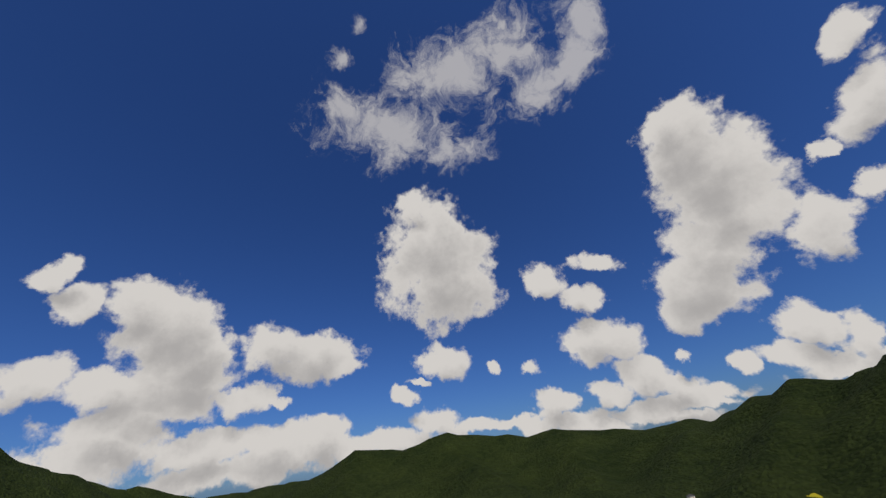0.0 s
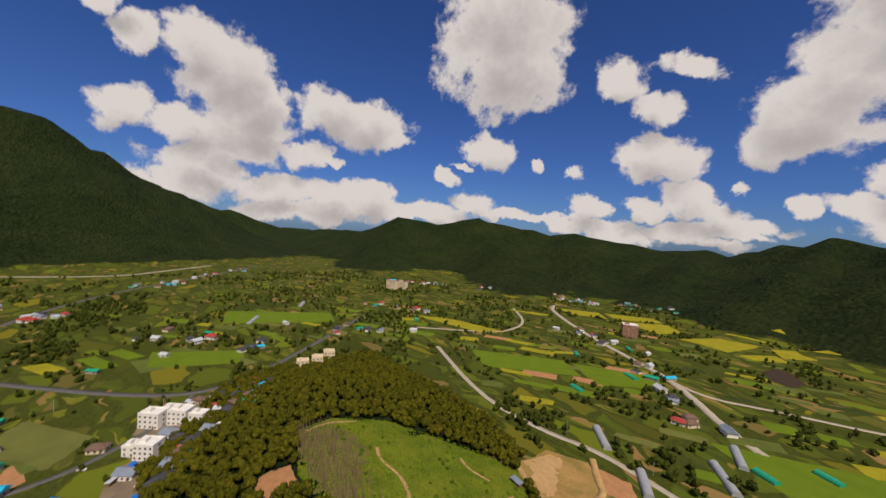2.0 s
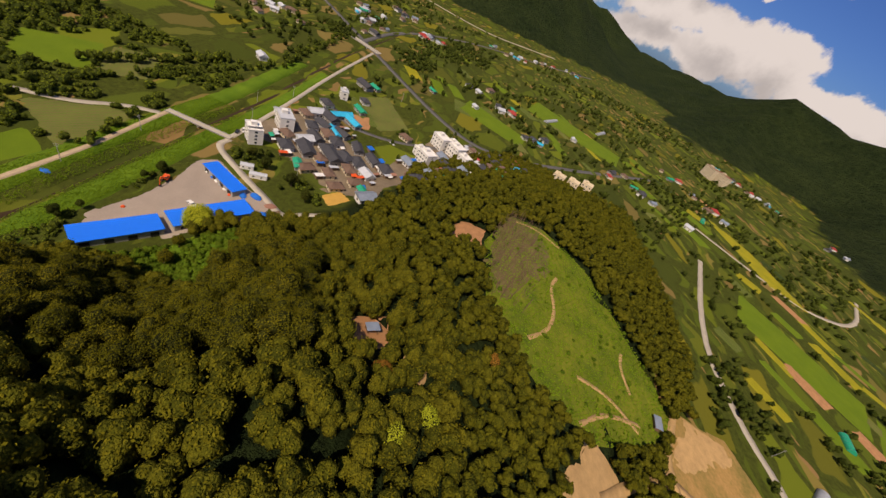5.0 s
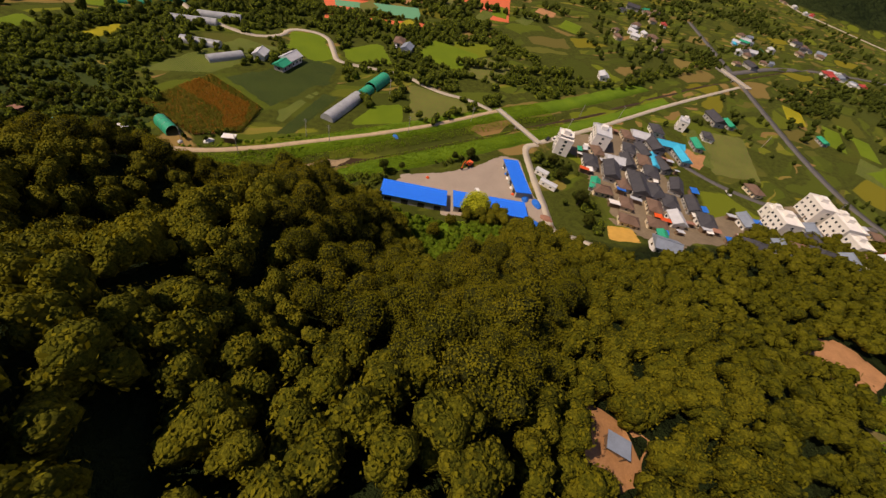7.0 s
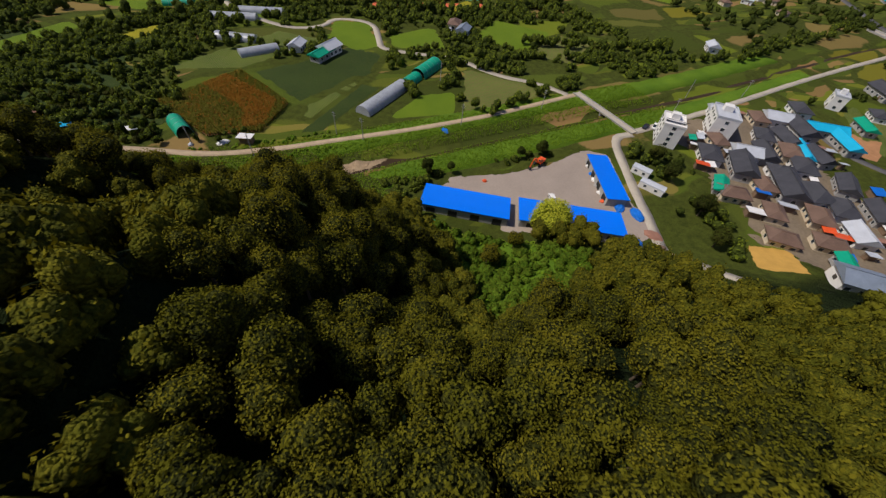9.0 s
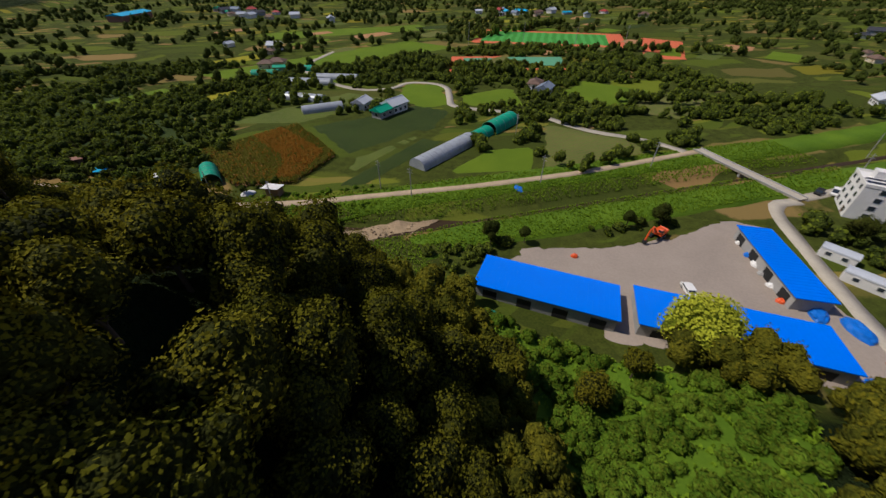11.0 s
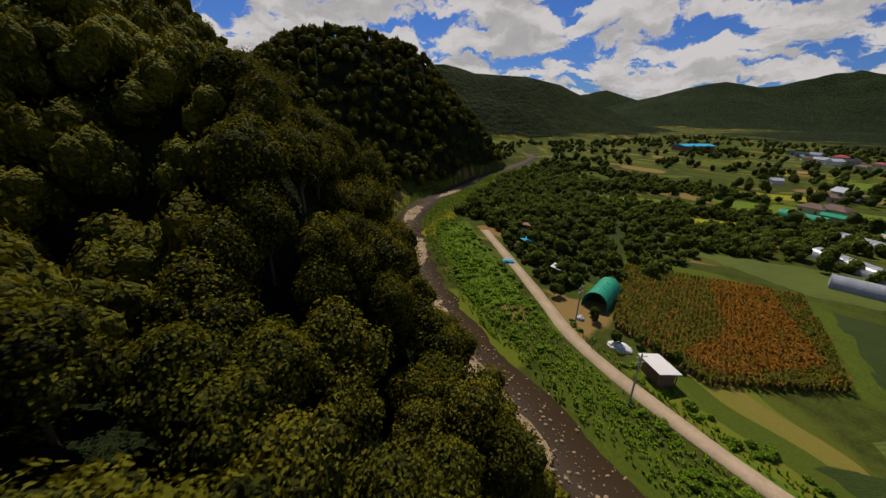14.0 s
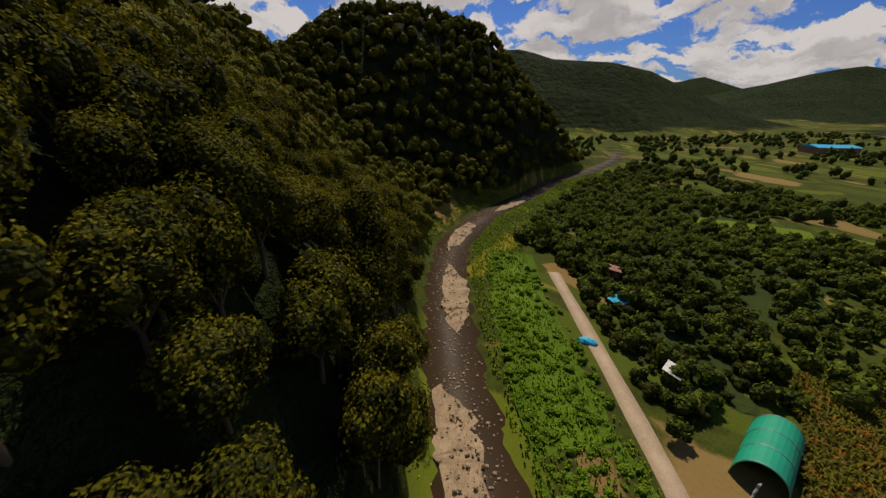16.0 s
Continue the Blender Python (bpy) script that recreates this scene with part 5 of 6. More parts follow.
def car(x, y, turn, mat, label, van=False):
    r = thing("car", label, "car", "parked cars")
    hh = 1.9 if van else 1.42
    out = [(-2.15, 0.35), (2.15, 0.35), (2.2, 0.75), (1.35, 0.92), (0.75, hh), (-1.3, hh), (-1.9, 0.98), (-2.18, 0.9)]
    part("body", prism(out, -0.86, 0.86), M[mat], r)
    part("side_window", prism([(1.15, 0.98), (0.68, hh - 0.08), (-1.2, hh - 0.08), (-1.65, 1.02)], -0.875, 0.875), M["glass"], r)
    part("windscreen", prism([(1.36, 0.96), (0.78, hh - 0.03), (0.72, hh - 0.06), (1.25, 0.95)], -0.74, 0.74), M["glass"], r)
    for sx in (-1.35, 1.35):
        for sy in (-0.8, 0.8):
            bm = bmesh.new()
            tube(bm, (sx, sy - 0.11, 0.33), (sx, sy + 0.11, 0.33), 0.33, 12)
            wh = part("wheel", bm, M["black"], r)
            bm = bmesh.new()
            tube(bm, (sx, sy - 0.13, 0.33), (sx, sy + 0.13, 0.33), 0.19, 10)
            part("rim", bm, M["steel"], wh)
    put(r, x, y, turn)


car(-117.6, -72.6, 70, "white", "white car parked in front of the blue shed")
car(-186, -96, 20, "black", "black car parked beside the white building")
car(-190, -94.5, 25, "white", "white van parked beside the white building", True)
car(-152, -218, 70, "paleroof", "silver car parked on the lane")
car(-262, -20, 60, "white", "white car on the village lane")


def tarp_heap(x, y, rx, ry, hgt, mat, label, seed):
    """A heap of goods under a sheet: a lumpy low mound with folds."""
    bm = bmesh.new()
    bmesh.ops.create_icosphere(bm, subdivisions=3, radius=1)
    for v in bm.verts:
        p = v.co.copy()
        k = 1 + 0.22 * noise.noise(p * 2.2 + Vector((seed, 0, 0))) + 0.1 * noise.noise(p * 6 + Vector((0, seed, 0)))
        v.co = Vector((p.x * rx * k, p.y * ry * k, max(-0.1, p.z * hgt * k)))
    r = part("tarpaulin", bm, M[mat], None, "")
    tagged(r, label, "tarpaulin", "heaps under sheets")
    put(r, x, y, seed * 37)


tarp_heap(-137, -60.8, 2.6, 1.6, 1.3, "bluetarp", "heap of goods under a blue tarpaulin", 1)
tarp_heap(-140, -56, 3.4, 1.8, 1.5, "bluetarp", "heap of goods under a blue tarpaulin", 2)
tarp_heap(-130, -46.5, 2.0, 1.7, 1.4, "bluetarp", "heap of goods under a blue tarpaulin", 3)
for i, (x, y) in enumerate(((-143, -83), (-141, -79), (-139.5, -76), (-138, -73), (-136.5, -69.5), (-134.5, -65.5))):
    tarp_heap(x + 0.8, y + 0.2, 0.9 + 0.2 * (i % 3), 0.8, 0.9, ("white", "bluetarp", "white", "grey", "white", "orange")[i], "small pile of sacks and junk along the shed wall", i + 4)
tarp_heap(-101, -89, 0.8, 0.8, 0.9, "orange", "red and white pile on the gravel", 12)
tarp_heap(-138, -47, 3.0, 2.0, 0.8, "brick", "pile of rubble and old timber", 13)
tarp_heap(-135, -42, 2.6, 1.6, 0.7, "wood", "pile of old timber by the lane", 14)
tarp_heap(-24, -140, 2.2, 1.4, 0.9, "white", "heap of white and blue sacks beside the road", 15)
tarp_heap(-14, -142, 0.9, 0.8, 0.8, "paleroof", "pale bags beside the green tunnel", 16)
tarp_heap(-102, -122, 2.2, 1.2, 0.5, "bluetarp", "blue sheet lying in the bank grass", 17)
tarp_heap(15.5, -150, 1.0, 1.8, 0.9, "cyan", "blue sheeted heap beside the road", 18)
tarp_heap(-75, -76, 1.6, 1.2, 1.4, "teal", "green net over a small heap", 19)


def bridge(ax, ay, bx, by, width, label, parapet):
    a, b = Vector((ax, ay, 0)), Vector((bx, by, 0))
    L = (b - a).length
    r = thing("bridge", label, "bridge", "bridges over the stream")
    part("deck", block(-L / 2 - 1, -width / 2, 0.15, L / 2 + 1, width / 2, 0.6, bevel=0.04), M["road"], r)
    for s in (-1, 1):
        part("kerb", block(-L / 2 - 1, s * width / 2 - 0.12, 0.603, L / 2 + 1, s * width / 2 + 0.12, 0.6 + parapet, bevel=0.03), M["grey"], r)
    n = int(L / 8)
    for i in range(1, n):
        x = -L / 2 + i * L / n
        part("pier", block(x - 0.35, -width / 2 + 0.3, -2.8, x + 0.35, width / 2 - 0.3, 0.147, bevel=0.05), M["grey"], r)
    m = (a + b) / 2
    put(r, m.x, m.y, math.degrees(math.atan2(b.y - a.y, b.x - a.x)), 0.0)


bridge(-177, -95, -176, -130, 3.6, "narrow concrete bridge across the grassy stream", 0.35)
bridge(-467, -104, -482, -142, 8.0, "road bridge at the edge of the village", 0.9)

# ---- the village ----
random.seed(21)
white4 = house("apartment_house", 11, 8, 9.0, "white", "white", "white four-storey house with solar panels on its flat roof", "flat", 4)
put(white4, -186, -86, 42)
for i in range(3):
    part("solar_panel", prism([(-0.5, 0), (1.6, 1.1), (1.6, 1.2), (-0.5, 0.1)], -1.4, 1.4), M["solar"], white4).location = (1.5 + 0.0 * i, -2.5 + i * 2.9, 9.4)
put(house("town_house", 13, 9, 9, "white", "paleroof", "white three-storey house with a pale flat roof", "flat", 3), -215, -83, 42)
put(house("town_house", 8, 6, 6.5, "white", "paleroof", "slim white two-storey house", "flat", 2), -301, -78, 30)
for x, y, w, d, h, a in ((-257, 9, 12, 10, 9, 50), (-266, 2, 8, 8, 6, 50), (-297, 13, 14, 10, 10, 48), (-291, 28, 13, 10, 10, 48), (-304, 24, 12, 9, 7, 48), (-280, 37, 10, 8, 7, 48)):
    put(house("town_house", w, d, h, "white", "white", "white stepped apartment block with flat roof terraces", "flat", max(2, int(h / 3))), x, y, a)
for x, y, h in ((-332, 128, 9), (-340, 146, 9), (-348, 162, 10)):
    put(house("town_house", 11, 9, h, "cream", "cream", "cream-coloured three-storey house at the foot of the hill", "flat", 3), x, y, 70)
FORM = {
    "tile": house("farm_house", 11, 8, 3.2, "white", "tile", "farmhouse with dark tiled hip roof"),
    "tile_l": house("farm_house", 14, 8, 3.4, "grey", "tile", "long farmhouse with dark tiled roof", "gable"),
    "brown": house("farm_house", 10, 7, 3.0, "cream", "tilebrown", "small house with brown tiled roof"),
    "slate": house("farm_house", 10, 7, 3.4, "white", "slate", "house with grey-blue metal roof", "gable"),
    "white": house("farm_house", 9, 7, 3.4, "white", "paleroof", "small white house with pale roof", "gable"),
    "red": house("farm_house", 11, 8, 3.4, "white", "redroof", "house with red roof"),
    "cyan": house("barn", 16, 6, 3.2, "grey", "cyan", "long barn with light blue metal roof", "gable"),
    "teal": house("barn", 11, 5, 2.8, "grey", "teal", "low barn with green roof", "gable"),
}
NEAR = {
    "tile": [(-193, -70), (-211, -51), (-223, -50), (-209, -38), (-210, -29), (-216, -11), (-273, -80), (-311, -62), (-215, 12), (-245, 31), (-295, 65), (-303, 91), (-230, -71)],
    "tile_l": [(-203, -44), (-217, -62), (-238, -52), (-252, -68), (-222, -22), (-258, 26), (-268, 56), (-306, 72), (-198, -59), (-228, -36), (-238, -66), (-345, -75), (-312, 58)],
    "brown": [(-180, -50), (-206, -76), (-228, -58), (-236, 24), (-280, 60), (-312, 80), (-243, -82), (-196, -49), (-185, -38), (-198, -30), (-175, -29), (-187, -21), (-269, 42), (-285, 71), (-318, 43), (-280, -14), (-157, -222)],
    "slate": [(-241, -1), (-272, 21), (-226, 18), (-169, -9), (-247, 40), (-157, -211)],
    "white": [(-201, -19), (-208, -65), (-282, 50), (-514, 26), (-448, 29), (-228, -92), (-250, -78), (-64, -212), (-78, -204), (-300, -150)],
    "red": [(-292, 49), (-322, 83)],
    "cyan": [(-262, -54), (-293, 79), (-235, -57), (-264, -64)],
    "teal": [(-177, -13), (-353, -67), (-320, 109), (-275, 67), (-429, -23), (-513, 78), (-180, -55), (-289, -58), (-73, -199)],
}
for kind, places in NEAR.items():
    for x, y in places:
        t = copy_thing(FORM[kind], pose(x, y, float(land(x, y)), 0, 0, random.choice((48, 48, 138, 40, 60)) + random.uniform(-6, 6)))
        s = random.uniform(0.8, 1.1)
        t.scale = (s, s, s)
for k in list(FORM):                      # the far ones: the same, with fewer openings
    f = copy_thing(FORM[k], pose(0, 0, 0))
    for c in [c for c in f.children if c.name.startswith("window")][1:]:
        for q in list(c.children):
            bpy.data.objects.remove(q)
        bpy.data.objects.remove(c)
    FORM["far " + k] = f
STRIPS = [((-640, 720), (-465, 815), 24), ((-465, 815), (-224, 905), 34), ((-224, 905), (-40, 860), 24), ((-700, -200), (-520, -120), 26), ((-810, -190), (-680, -80), 26), ((-560, 20), (-420, 140), 10),
          ((-330, 560), (-160, 500), 10), ((-150, 470), (-30, 330), 12), ((-870, 560), (-750, 670), 22), ((-620, 330), (-480, 420), 8), ((-60, -520), (120, -700), 16), ((-250, -560), (-420, -480), 14), ((-420, -200), (-600, -330), 16), ((-500, 170), (-420, 300), 8), ((-40, -270), (20, -400), 6), ((-1210, -420), (-1150, -260), 12), ((-900, 20), (-1250, 330), 18)]
kinds = ["white", "tile", "slate", "brown", "red", "brown", "white", "white", "tile_l", "white", "brown", "teal", "tile", "red", "slate", "brown", "cyan"]
for (ax, ay), (bx, by), n in STRIPS:
    for i in range(int(n * 1.05)):
        k = random.random()
        x, y = ax + (bx - ax) * k + random.uniform(-24, 24), ay + (by - ay) * k + random.uniform(-24, 24)
        if abs(y + 118) < 16 and x < 0 or float(land(x, y)) > 9:
            continue
        t = copy_thing(FORM["far " + random.choice(kinds)], pose(x, y, float(land(x, y)), 0, 0, random.uniform(0, 180)))
        s = random.uniform(0.7, 1.15)
        t.scale = (s, s, s)
for f in FORM.values():
    for c in list(f.children_recursive):
        bpy.data.objects.remove(c)
    bpy.data.objects.remove(f)
hotel = house("hotel", 22, 16, 20, "brick", "white", "six-storey brick and white hotel among fields", "flat", 6)
put(hotel, -212, 600, 30)
for x, y, h in ((-738, 498, 20), (-725, 520, 20), (-752, 520, 16)):
    put(house("apartment_block", 26, 12, h, "cream", "brick", "pale apartment block with reddish roof edge", "flat", 6), x, y, 20)
big = thing("factory_hall", "long low factory with light blue roof", "factory")
part("wall", block(-26, -9, 0, 26, 9, 6, bevel=0.1), M["brick"], big)
part("roof", prism([(-9.6, 6.004), (9.6, 6.004), (0, 8.2)], -27, 27), M["cyan"], big, "light blue metal roof").rotation_euler = (0, 0, radians(90))
put(big, 165, -610, 75)

# ---- greenhouses and gardens ----
g = math.degrees(math.atan2(-161 + 143.5, -100 + 75.5)) - 90
arch_house(-87.5, -152, g, 30, 7.0, 3.4, M["film"], "long greenhouse under dusty grey plastic film")
arch_house(-105.5, -164.5, g, 9, 6.0, 3.0, M["teal"], "short tunnel under green shade net")
arch_house(-116.5, -172, g, 17, 7.4, 4.2, M["teal"], "tall open tunnel under green shade net", ends=False)
arch_house(-11.3, -153.2, 17, 10.5, 5.4, 3.8, M["teal"], "dark-mouthed garden tunnel under bright green net", "tunnel", ends=False)
for x, y, a, l, m in ((-46, -213, 100, 18, "film"), (-38, -232, 60, 20, "film"), (-55, -268, 70, 24, "film"), (-40, -262, 70, 24, "film"), (-14, -290, 80, 16, "teal"), (-34, -296, 80, 14, "teal"), (-29, 322, 20, 30, "film"), (-30, 285, 32, 34, "film"), (-157, 334, 70, 14, "teal"), (-138, 417, 60, 16, "teal"), (-212, 436, 40, 14, "teal"), (-45, 213, 30, 12, "teal"), (-13, 310, 60, 14, "teal"), (14, 344, 60, 14, "teal"), (-183, 526, 40, 14, "teal"), (-455, 360, 60, 16, "teal"), (-100, 265, 40, 30, "film"), (-60, 236, 30, 26, "film"), (-560, 140, 60, 40, "film"), (-640, 240, 60, 40, "film")):
    arch_house(x, y, a, l, 6.0, 3.0, M[m], "plastic greenhouse in the fields" if m == "film" else "green netted garden tunnel in the fields")


def lean_shed(x, y, turn, w, d, h, roof, label):
    r = thing("garden_shed", label, "shed", "garden sheds")
    part("roof", prism([(-w / 2 - 0.3, h - 0.1), (w / 2 + 0.3, h + 0.4), (w / 2 + 0.3, h + 0.48), (-w / 2 - 0.3, h - 0.02)], -d / 2 - 0.3, d / 2 + 0.3), M[roof], r)
    for sx in (-1, 1):
        for sy in (-1, 1):
            part("post", block(sx * (w / 2 - 0.1) - 0.06, sy * (d / 2 - 0.1) - 0.06, -0.1, sx * (w / 2 - 0.1) + 0.06, sy * (d / 2 - 0.1) + 0.06, h - 0.05 + (0.35 if sx > 0 else -0.03)), M["wood"], r)
    part("wall", block(-w / 2 + 0.2, -d / 2 + 0.25, -0.1, w / 2 - 0.6, d / 2 - 0.25, h - 0.25, bevel=0.03), M["wood"], r)
    put(r, x, y, turn)


lean_shed(-31.5, -137.5, 65, 3.4, 4.6, 2.5, "white", "open garden shed with a white sheet roof")
lean_shed(2.8, -155, 20, 2.2, 2.6, 2.2, "white", "little shed with white sheet roof among trees")
lean_shed(-60, 24, 30, 2.6, 3.2, 2.4, "slate", "small wooden grave-keeper's hut in a clearing")
lean_shed(-103, 165, 80, 3.0, 7.0, 2.6, "slate", "long hut with pale roof beside the dirt track")
lean_shed(22, -164, 10, 2.4, 2.8, 2.1, "cyan", "small blue-roofed shed among garden trees")
lean_shed(34, -176, 50, 2.4, 3.2, 2.1, "brick", "low brown shed among garden trees")

VILLAGE = [(-196, -96), (-250, -88), (-260, -72), (-240, -40), (-232, -12), (-262, -6), (-300, 4), (-326, 40), (-300, 86), (-262, 56), (-225, 24), (-196, -4), (-178, -8), (-176, -34), (-180, -60)]
SHEDS = [("white", "low lean-to with a white sheet roof in a yard"), ("paleroof", "tin-roofed store in a village yard"), ("bluetarp", "lean-to under a blue sheet in a yard"), ("brick", "rusty-roofed store in a village yard"), ("teal", "lean-to with a green roof in a yard"), ("orange", "small store with an orange roof in a yard")]
made = 0
while made < 54:
    x, y = random.uniform(-326, -176), random.uniform(-96, 86)
    near_house = min(math.hypot(x - a, y - b) for row in NEAR.values() for a, b in row)
    if inside(VILLAGE, np.array([x]), np.array([y]))[0] and 6.0 < near_house < 12 and all(math.hypot(x - a, y - b) > 10 for a, b in ((-186, -86), (-215, -83), (-257, 9), (-297, 13), (-291, 28), (-304, 24), (-280, 37))):
        roof, label = SHEDS[int(random.random() ** 1.6 * 6)]
        lean_shed(x, y, random.choice((48, 138)) + random.uniform(-8, 8), random.uniform(1.8, 3.6), random.uniform(2.4, 5.5), random.uniform(2.0, 2.7), roof, label)
        made += 1


def pole(x, y, h, label):
    r = thing("utility_pole", label, "pole", "utility poles")
    bm = tube(bmesh.new(), (0, 0, -0.5), (0, 0, h), 0.16, 8, 0.10)
    part("shaft", bm, M["grey"], r)
    for z in (h - 0.6, h - 1.5):
        part("cross_arm", block(-0.9, -0.05, z, 0.9, 0.05, z + 0.1), M["steel"], r)
    put(r, x, y, random.uniform(0, 180))


for x, y in ((-32.5, -128.2), (-70, -126), (-110, -123.5), (-150, -123.5), (-15, -139), (-62, -133), (-205, -99), (-260, -101), (-170, -50), (-355, -40), (-320, 20), (-232, -112), (-118, -160), (-60, 250), (-120, 250)):
    pole(x, y, 9.0, "tall concrete utility pole beside the lane")
for x, y in ((-160, -345), (-200, -330), (-235, -312), (-270, -300)):
    pole(x, y, 17.0, "tall floodlight mast by the courts")

# stones in the stream bed
rng = np.random.default_rng(8)
iv, jf = ICO[1]
V, F = [], []
for k in range(3000):
    i = rng.integers(6, len(RIVER) - 3)
    a, b = RIVER[i], RIVER[i + 1]
    t = rng.uniform()
    c = (a[0] + (b[0] - a[0]) * t + rng.normal() * 3.0, a[1] + (b[1] - a[1]) * t + rng.normal() * 3.0)
    s = 0.08 + 0.26 * rng.uniform() ** 3
    F.append(jf + len(iv) * k)
    on_bar = any(inside(q, np.array([c[0]]), np.array([c[1]]))[0] for q in BARS)
    V.append(iv * (s * rng.uniform(0.7, 1.3), s * rng.uniform(0.7, 1.3), s * 0.6) + (c[0], c[1], -1.1 if on_bar else -1.48))
structure("stream_stones", mesh_from("stream_stones", np.concatenate(V), np.concatenate(F)), M["gravel"], "scattered pale stones in the shallow stream", "stones", "stuff")


# ---- planting ----
def free(X, Y, margin=2.5, plots=True):
    ok = np.ones(len(X), bool)
    for pts, w in LANES:
        d, _, _ = along(pts, X, Y)
        ok &= d > w / 2 + margin
    if plots:
        for p in PLOTS:
            ok &= ~inside(p, X, Y)
    d, _, _ = along(RIVER, X, Y)
    ok &= d > 17
    ok &= ~((X > -152) & (X < -68) & (Y > -100) & (Y < -44))
    for places in list(NEAR.values()) + [[(-186, -86), (-215, -83), (-257, 9), (-297, 13), (-291, 28), (-280, 37), (-332, 128), (-340, 146), (-348, 162), (-87, -152), (-105, -164), (-116, -172), (-11, -153), (-31, -137)]]:
        for x, y in places:
            ok &= np.hypot(X - x, Y - y) > 7.0
    return ok


def scatter(n, x0, x1, y0, y1, clump, thresh, seed):
    r = np.random.default_rng(seed)
    X, Y = r.uniform(x0, x1, n), r.uniform(y0, y1, n)
    v = wavy(X + 31, Y - 17, clump) + 0.6 * wavy(Y, X, clump * 0.43)
    k = (v > thresh) & free(X, Y) & (land(X, Y) < 4)
    return X[k], Y[k]


rng = np.random.default_rng(17)
near_bushes, far_bushes, gully_bushes = [], [], []
# gardens and orchards beyond the stream road
patch("orchard_ground", [(-8, -160), (8, -153), (40, -168), (90, -190), (120, -240), (60, -275), (0, -240), (-2, -200), (2, -176)], M["dark"], "weedy dark ground under the orchard trees", "grass", lift=0.15, ragged=2.0)
PLOTS.pop()
X, Y = scatter(7500, -260, 160, -330, -128, 19, -0.45, 4)
gard = ~((X > -100) & (X < 20) & (Y > -205) & (Y < -134))
for x, y, h in zip(X[gard], Y[gard], land(X[gard], Y[gard])):
    r = rng.uniform(1.0, 3.4)
    near_bushes.append((x, y, h - 0.2 * r, r, r * rng.uniform(1.3, 1.9)))
for x, y in [(rng.uniform(-12, 110), rng.uniform(-270, -140)) for _ in range(1900)]:        # the wooded gardens by the bend
    d1, _, _ = along(RIVER_ROAD, np.array([x]), np.array([y]))
    if d1[0] > 4 and free(np.array([x]), np.array([y]))[0] and not (x < 0 and y > -165):
        r = 0.7 + 2.2 * rng.uniform() ** 1.6
        near_bushes.append((x, y, -0.2, r, r * rng.uniform(1.4, 2.0)))
ROWS_OF_TREES = [((-94, -296), (-172, -238), 46, 3.2), ((-172, -238), (-260, -245), 40, 3.4), ((-185, -187), (-272, -155), 46, 3.0), ((-120, -128.5), (-165, -134.5), 12, 2.4), ((-125, -182), (-160, -158), 10, 2.4), ((-60, -215), (-20, -232), 16, 2.4), ((-110, -290), (-40, -275), 24, 3.0), ((-170, -375), (-300, -440), 40, 3.6), ((-265, -300), (-345, -255), 26, 3.2), ((-160, -330), (-250, -300), 36, 2.6), ((-195, -165), (-300, -135), 40, 2.6), ((-300, -135), (-470, -150), 40, 3.0), ((-20, -143), (-36, -141), 5, 1.4), ((-4, -146), (-2, -156), 6, 1.7)]
for (ax, ay), (bx, by), n, r0 in ROWS_OF_TREES:
    for i in range(n):
        t = (i + rng.uniform(-0.4, 0.4)) / n
        r = r0 * rng.uniform(0.7, 1.25)
        near_bushes.append((ax + (bx - ax) * t + rng.normal() * 2, ay + (by - ay) * t + rng.normal() * 2, 0.4, r, r * rng.uniform(1.5, 2.1)))
# shrubs on the yard's edge and in the gully
for n, poly, r0 in ((230, GULLY, 1.7), (70, MEADOW, 1.3), (26, [(-160, -84), (-172, -84), (-160, -45), (-150, -28), (-158, -24), (-168, -45)], 2.6), (30, [(-72, -90), (-66, -98), (-88, -99), (-90, -96)], 1.6), (14, [(-108, -95), (-133, -93.5), (-133, -96), (-108, -98)], 1.5)):
    P = np.array(poly)
    c = 0
    while c < n:
        x, y = rng.uniform(P[:, 0].min(), P[:, 0].max()), rng.uniform(P[:, 1].min(), P[:, 1].max())
        if inside(poly, np.array([x]), np.array([y]))[0]:
            r = r0 * rng.uniform(0.6, 1.3)
            (gully_bushes if poly is GULLY or poly is MEADOW else near_bushes).append((x, y, float(land(x, y)) - 0.2, r, r * 1.5))
            c += 1
joined_crowns("gully_shrubs", gully_bushes, M["shrub"], "lush green shrubs in the gully and on the clearing", "shrubs", 26, leaves=110, size=0.36, lobes=4, core="bankcore")
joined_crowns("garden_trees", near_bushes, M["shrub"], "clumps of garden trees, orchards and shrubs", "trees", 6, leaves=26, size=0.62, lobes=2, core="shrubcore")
# dense low shrubs between the road and the maize
orchard = []
GARDEN = [(-5, -147), (4, -146.5), (20, -155), (40, -166), (66, -190), (40, -200), (12, -190), (-1, -174), (-4, -162)]
while len(orchard) < 420:
    x, y = rng.uniform(-5, 66), rng.uniform(-200, -146)
    if inside(GARDEN, np.array([x]), np.array([y]))[0] and along(RIVER_ROAD, np.array([x]), np.array([y]))[0][0] > 2.6 and math.hypot(x + 11, y + 153) > 6.5 and math.hypot(x - 2.8, y + 155) > 3:
        r = 0.5 + 1.4 * rng.uniform() ** 1.7
        orchard.append((x, y, -0.2, r, r * rng.uniform(1.2, 1.8)))
joined_crowns("orchard_shrubs", orchard, M["leafdark"], "dense dark shrubs and fruit trees in the gardens", "shrubs", 36, leaves=60, size=0.42, lobes=3, core="shade_core")
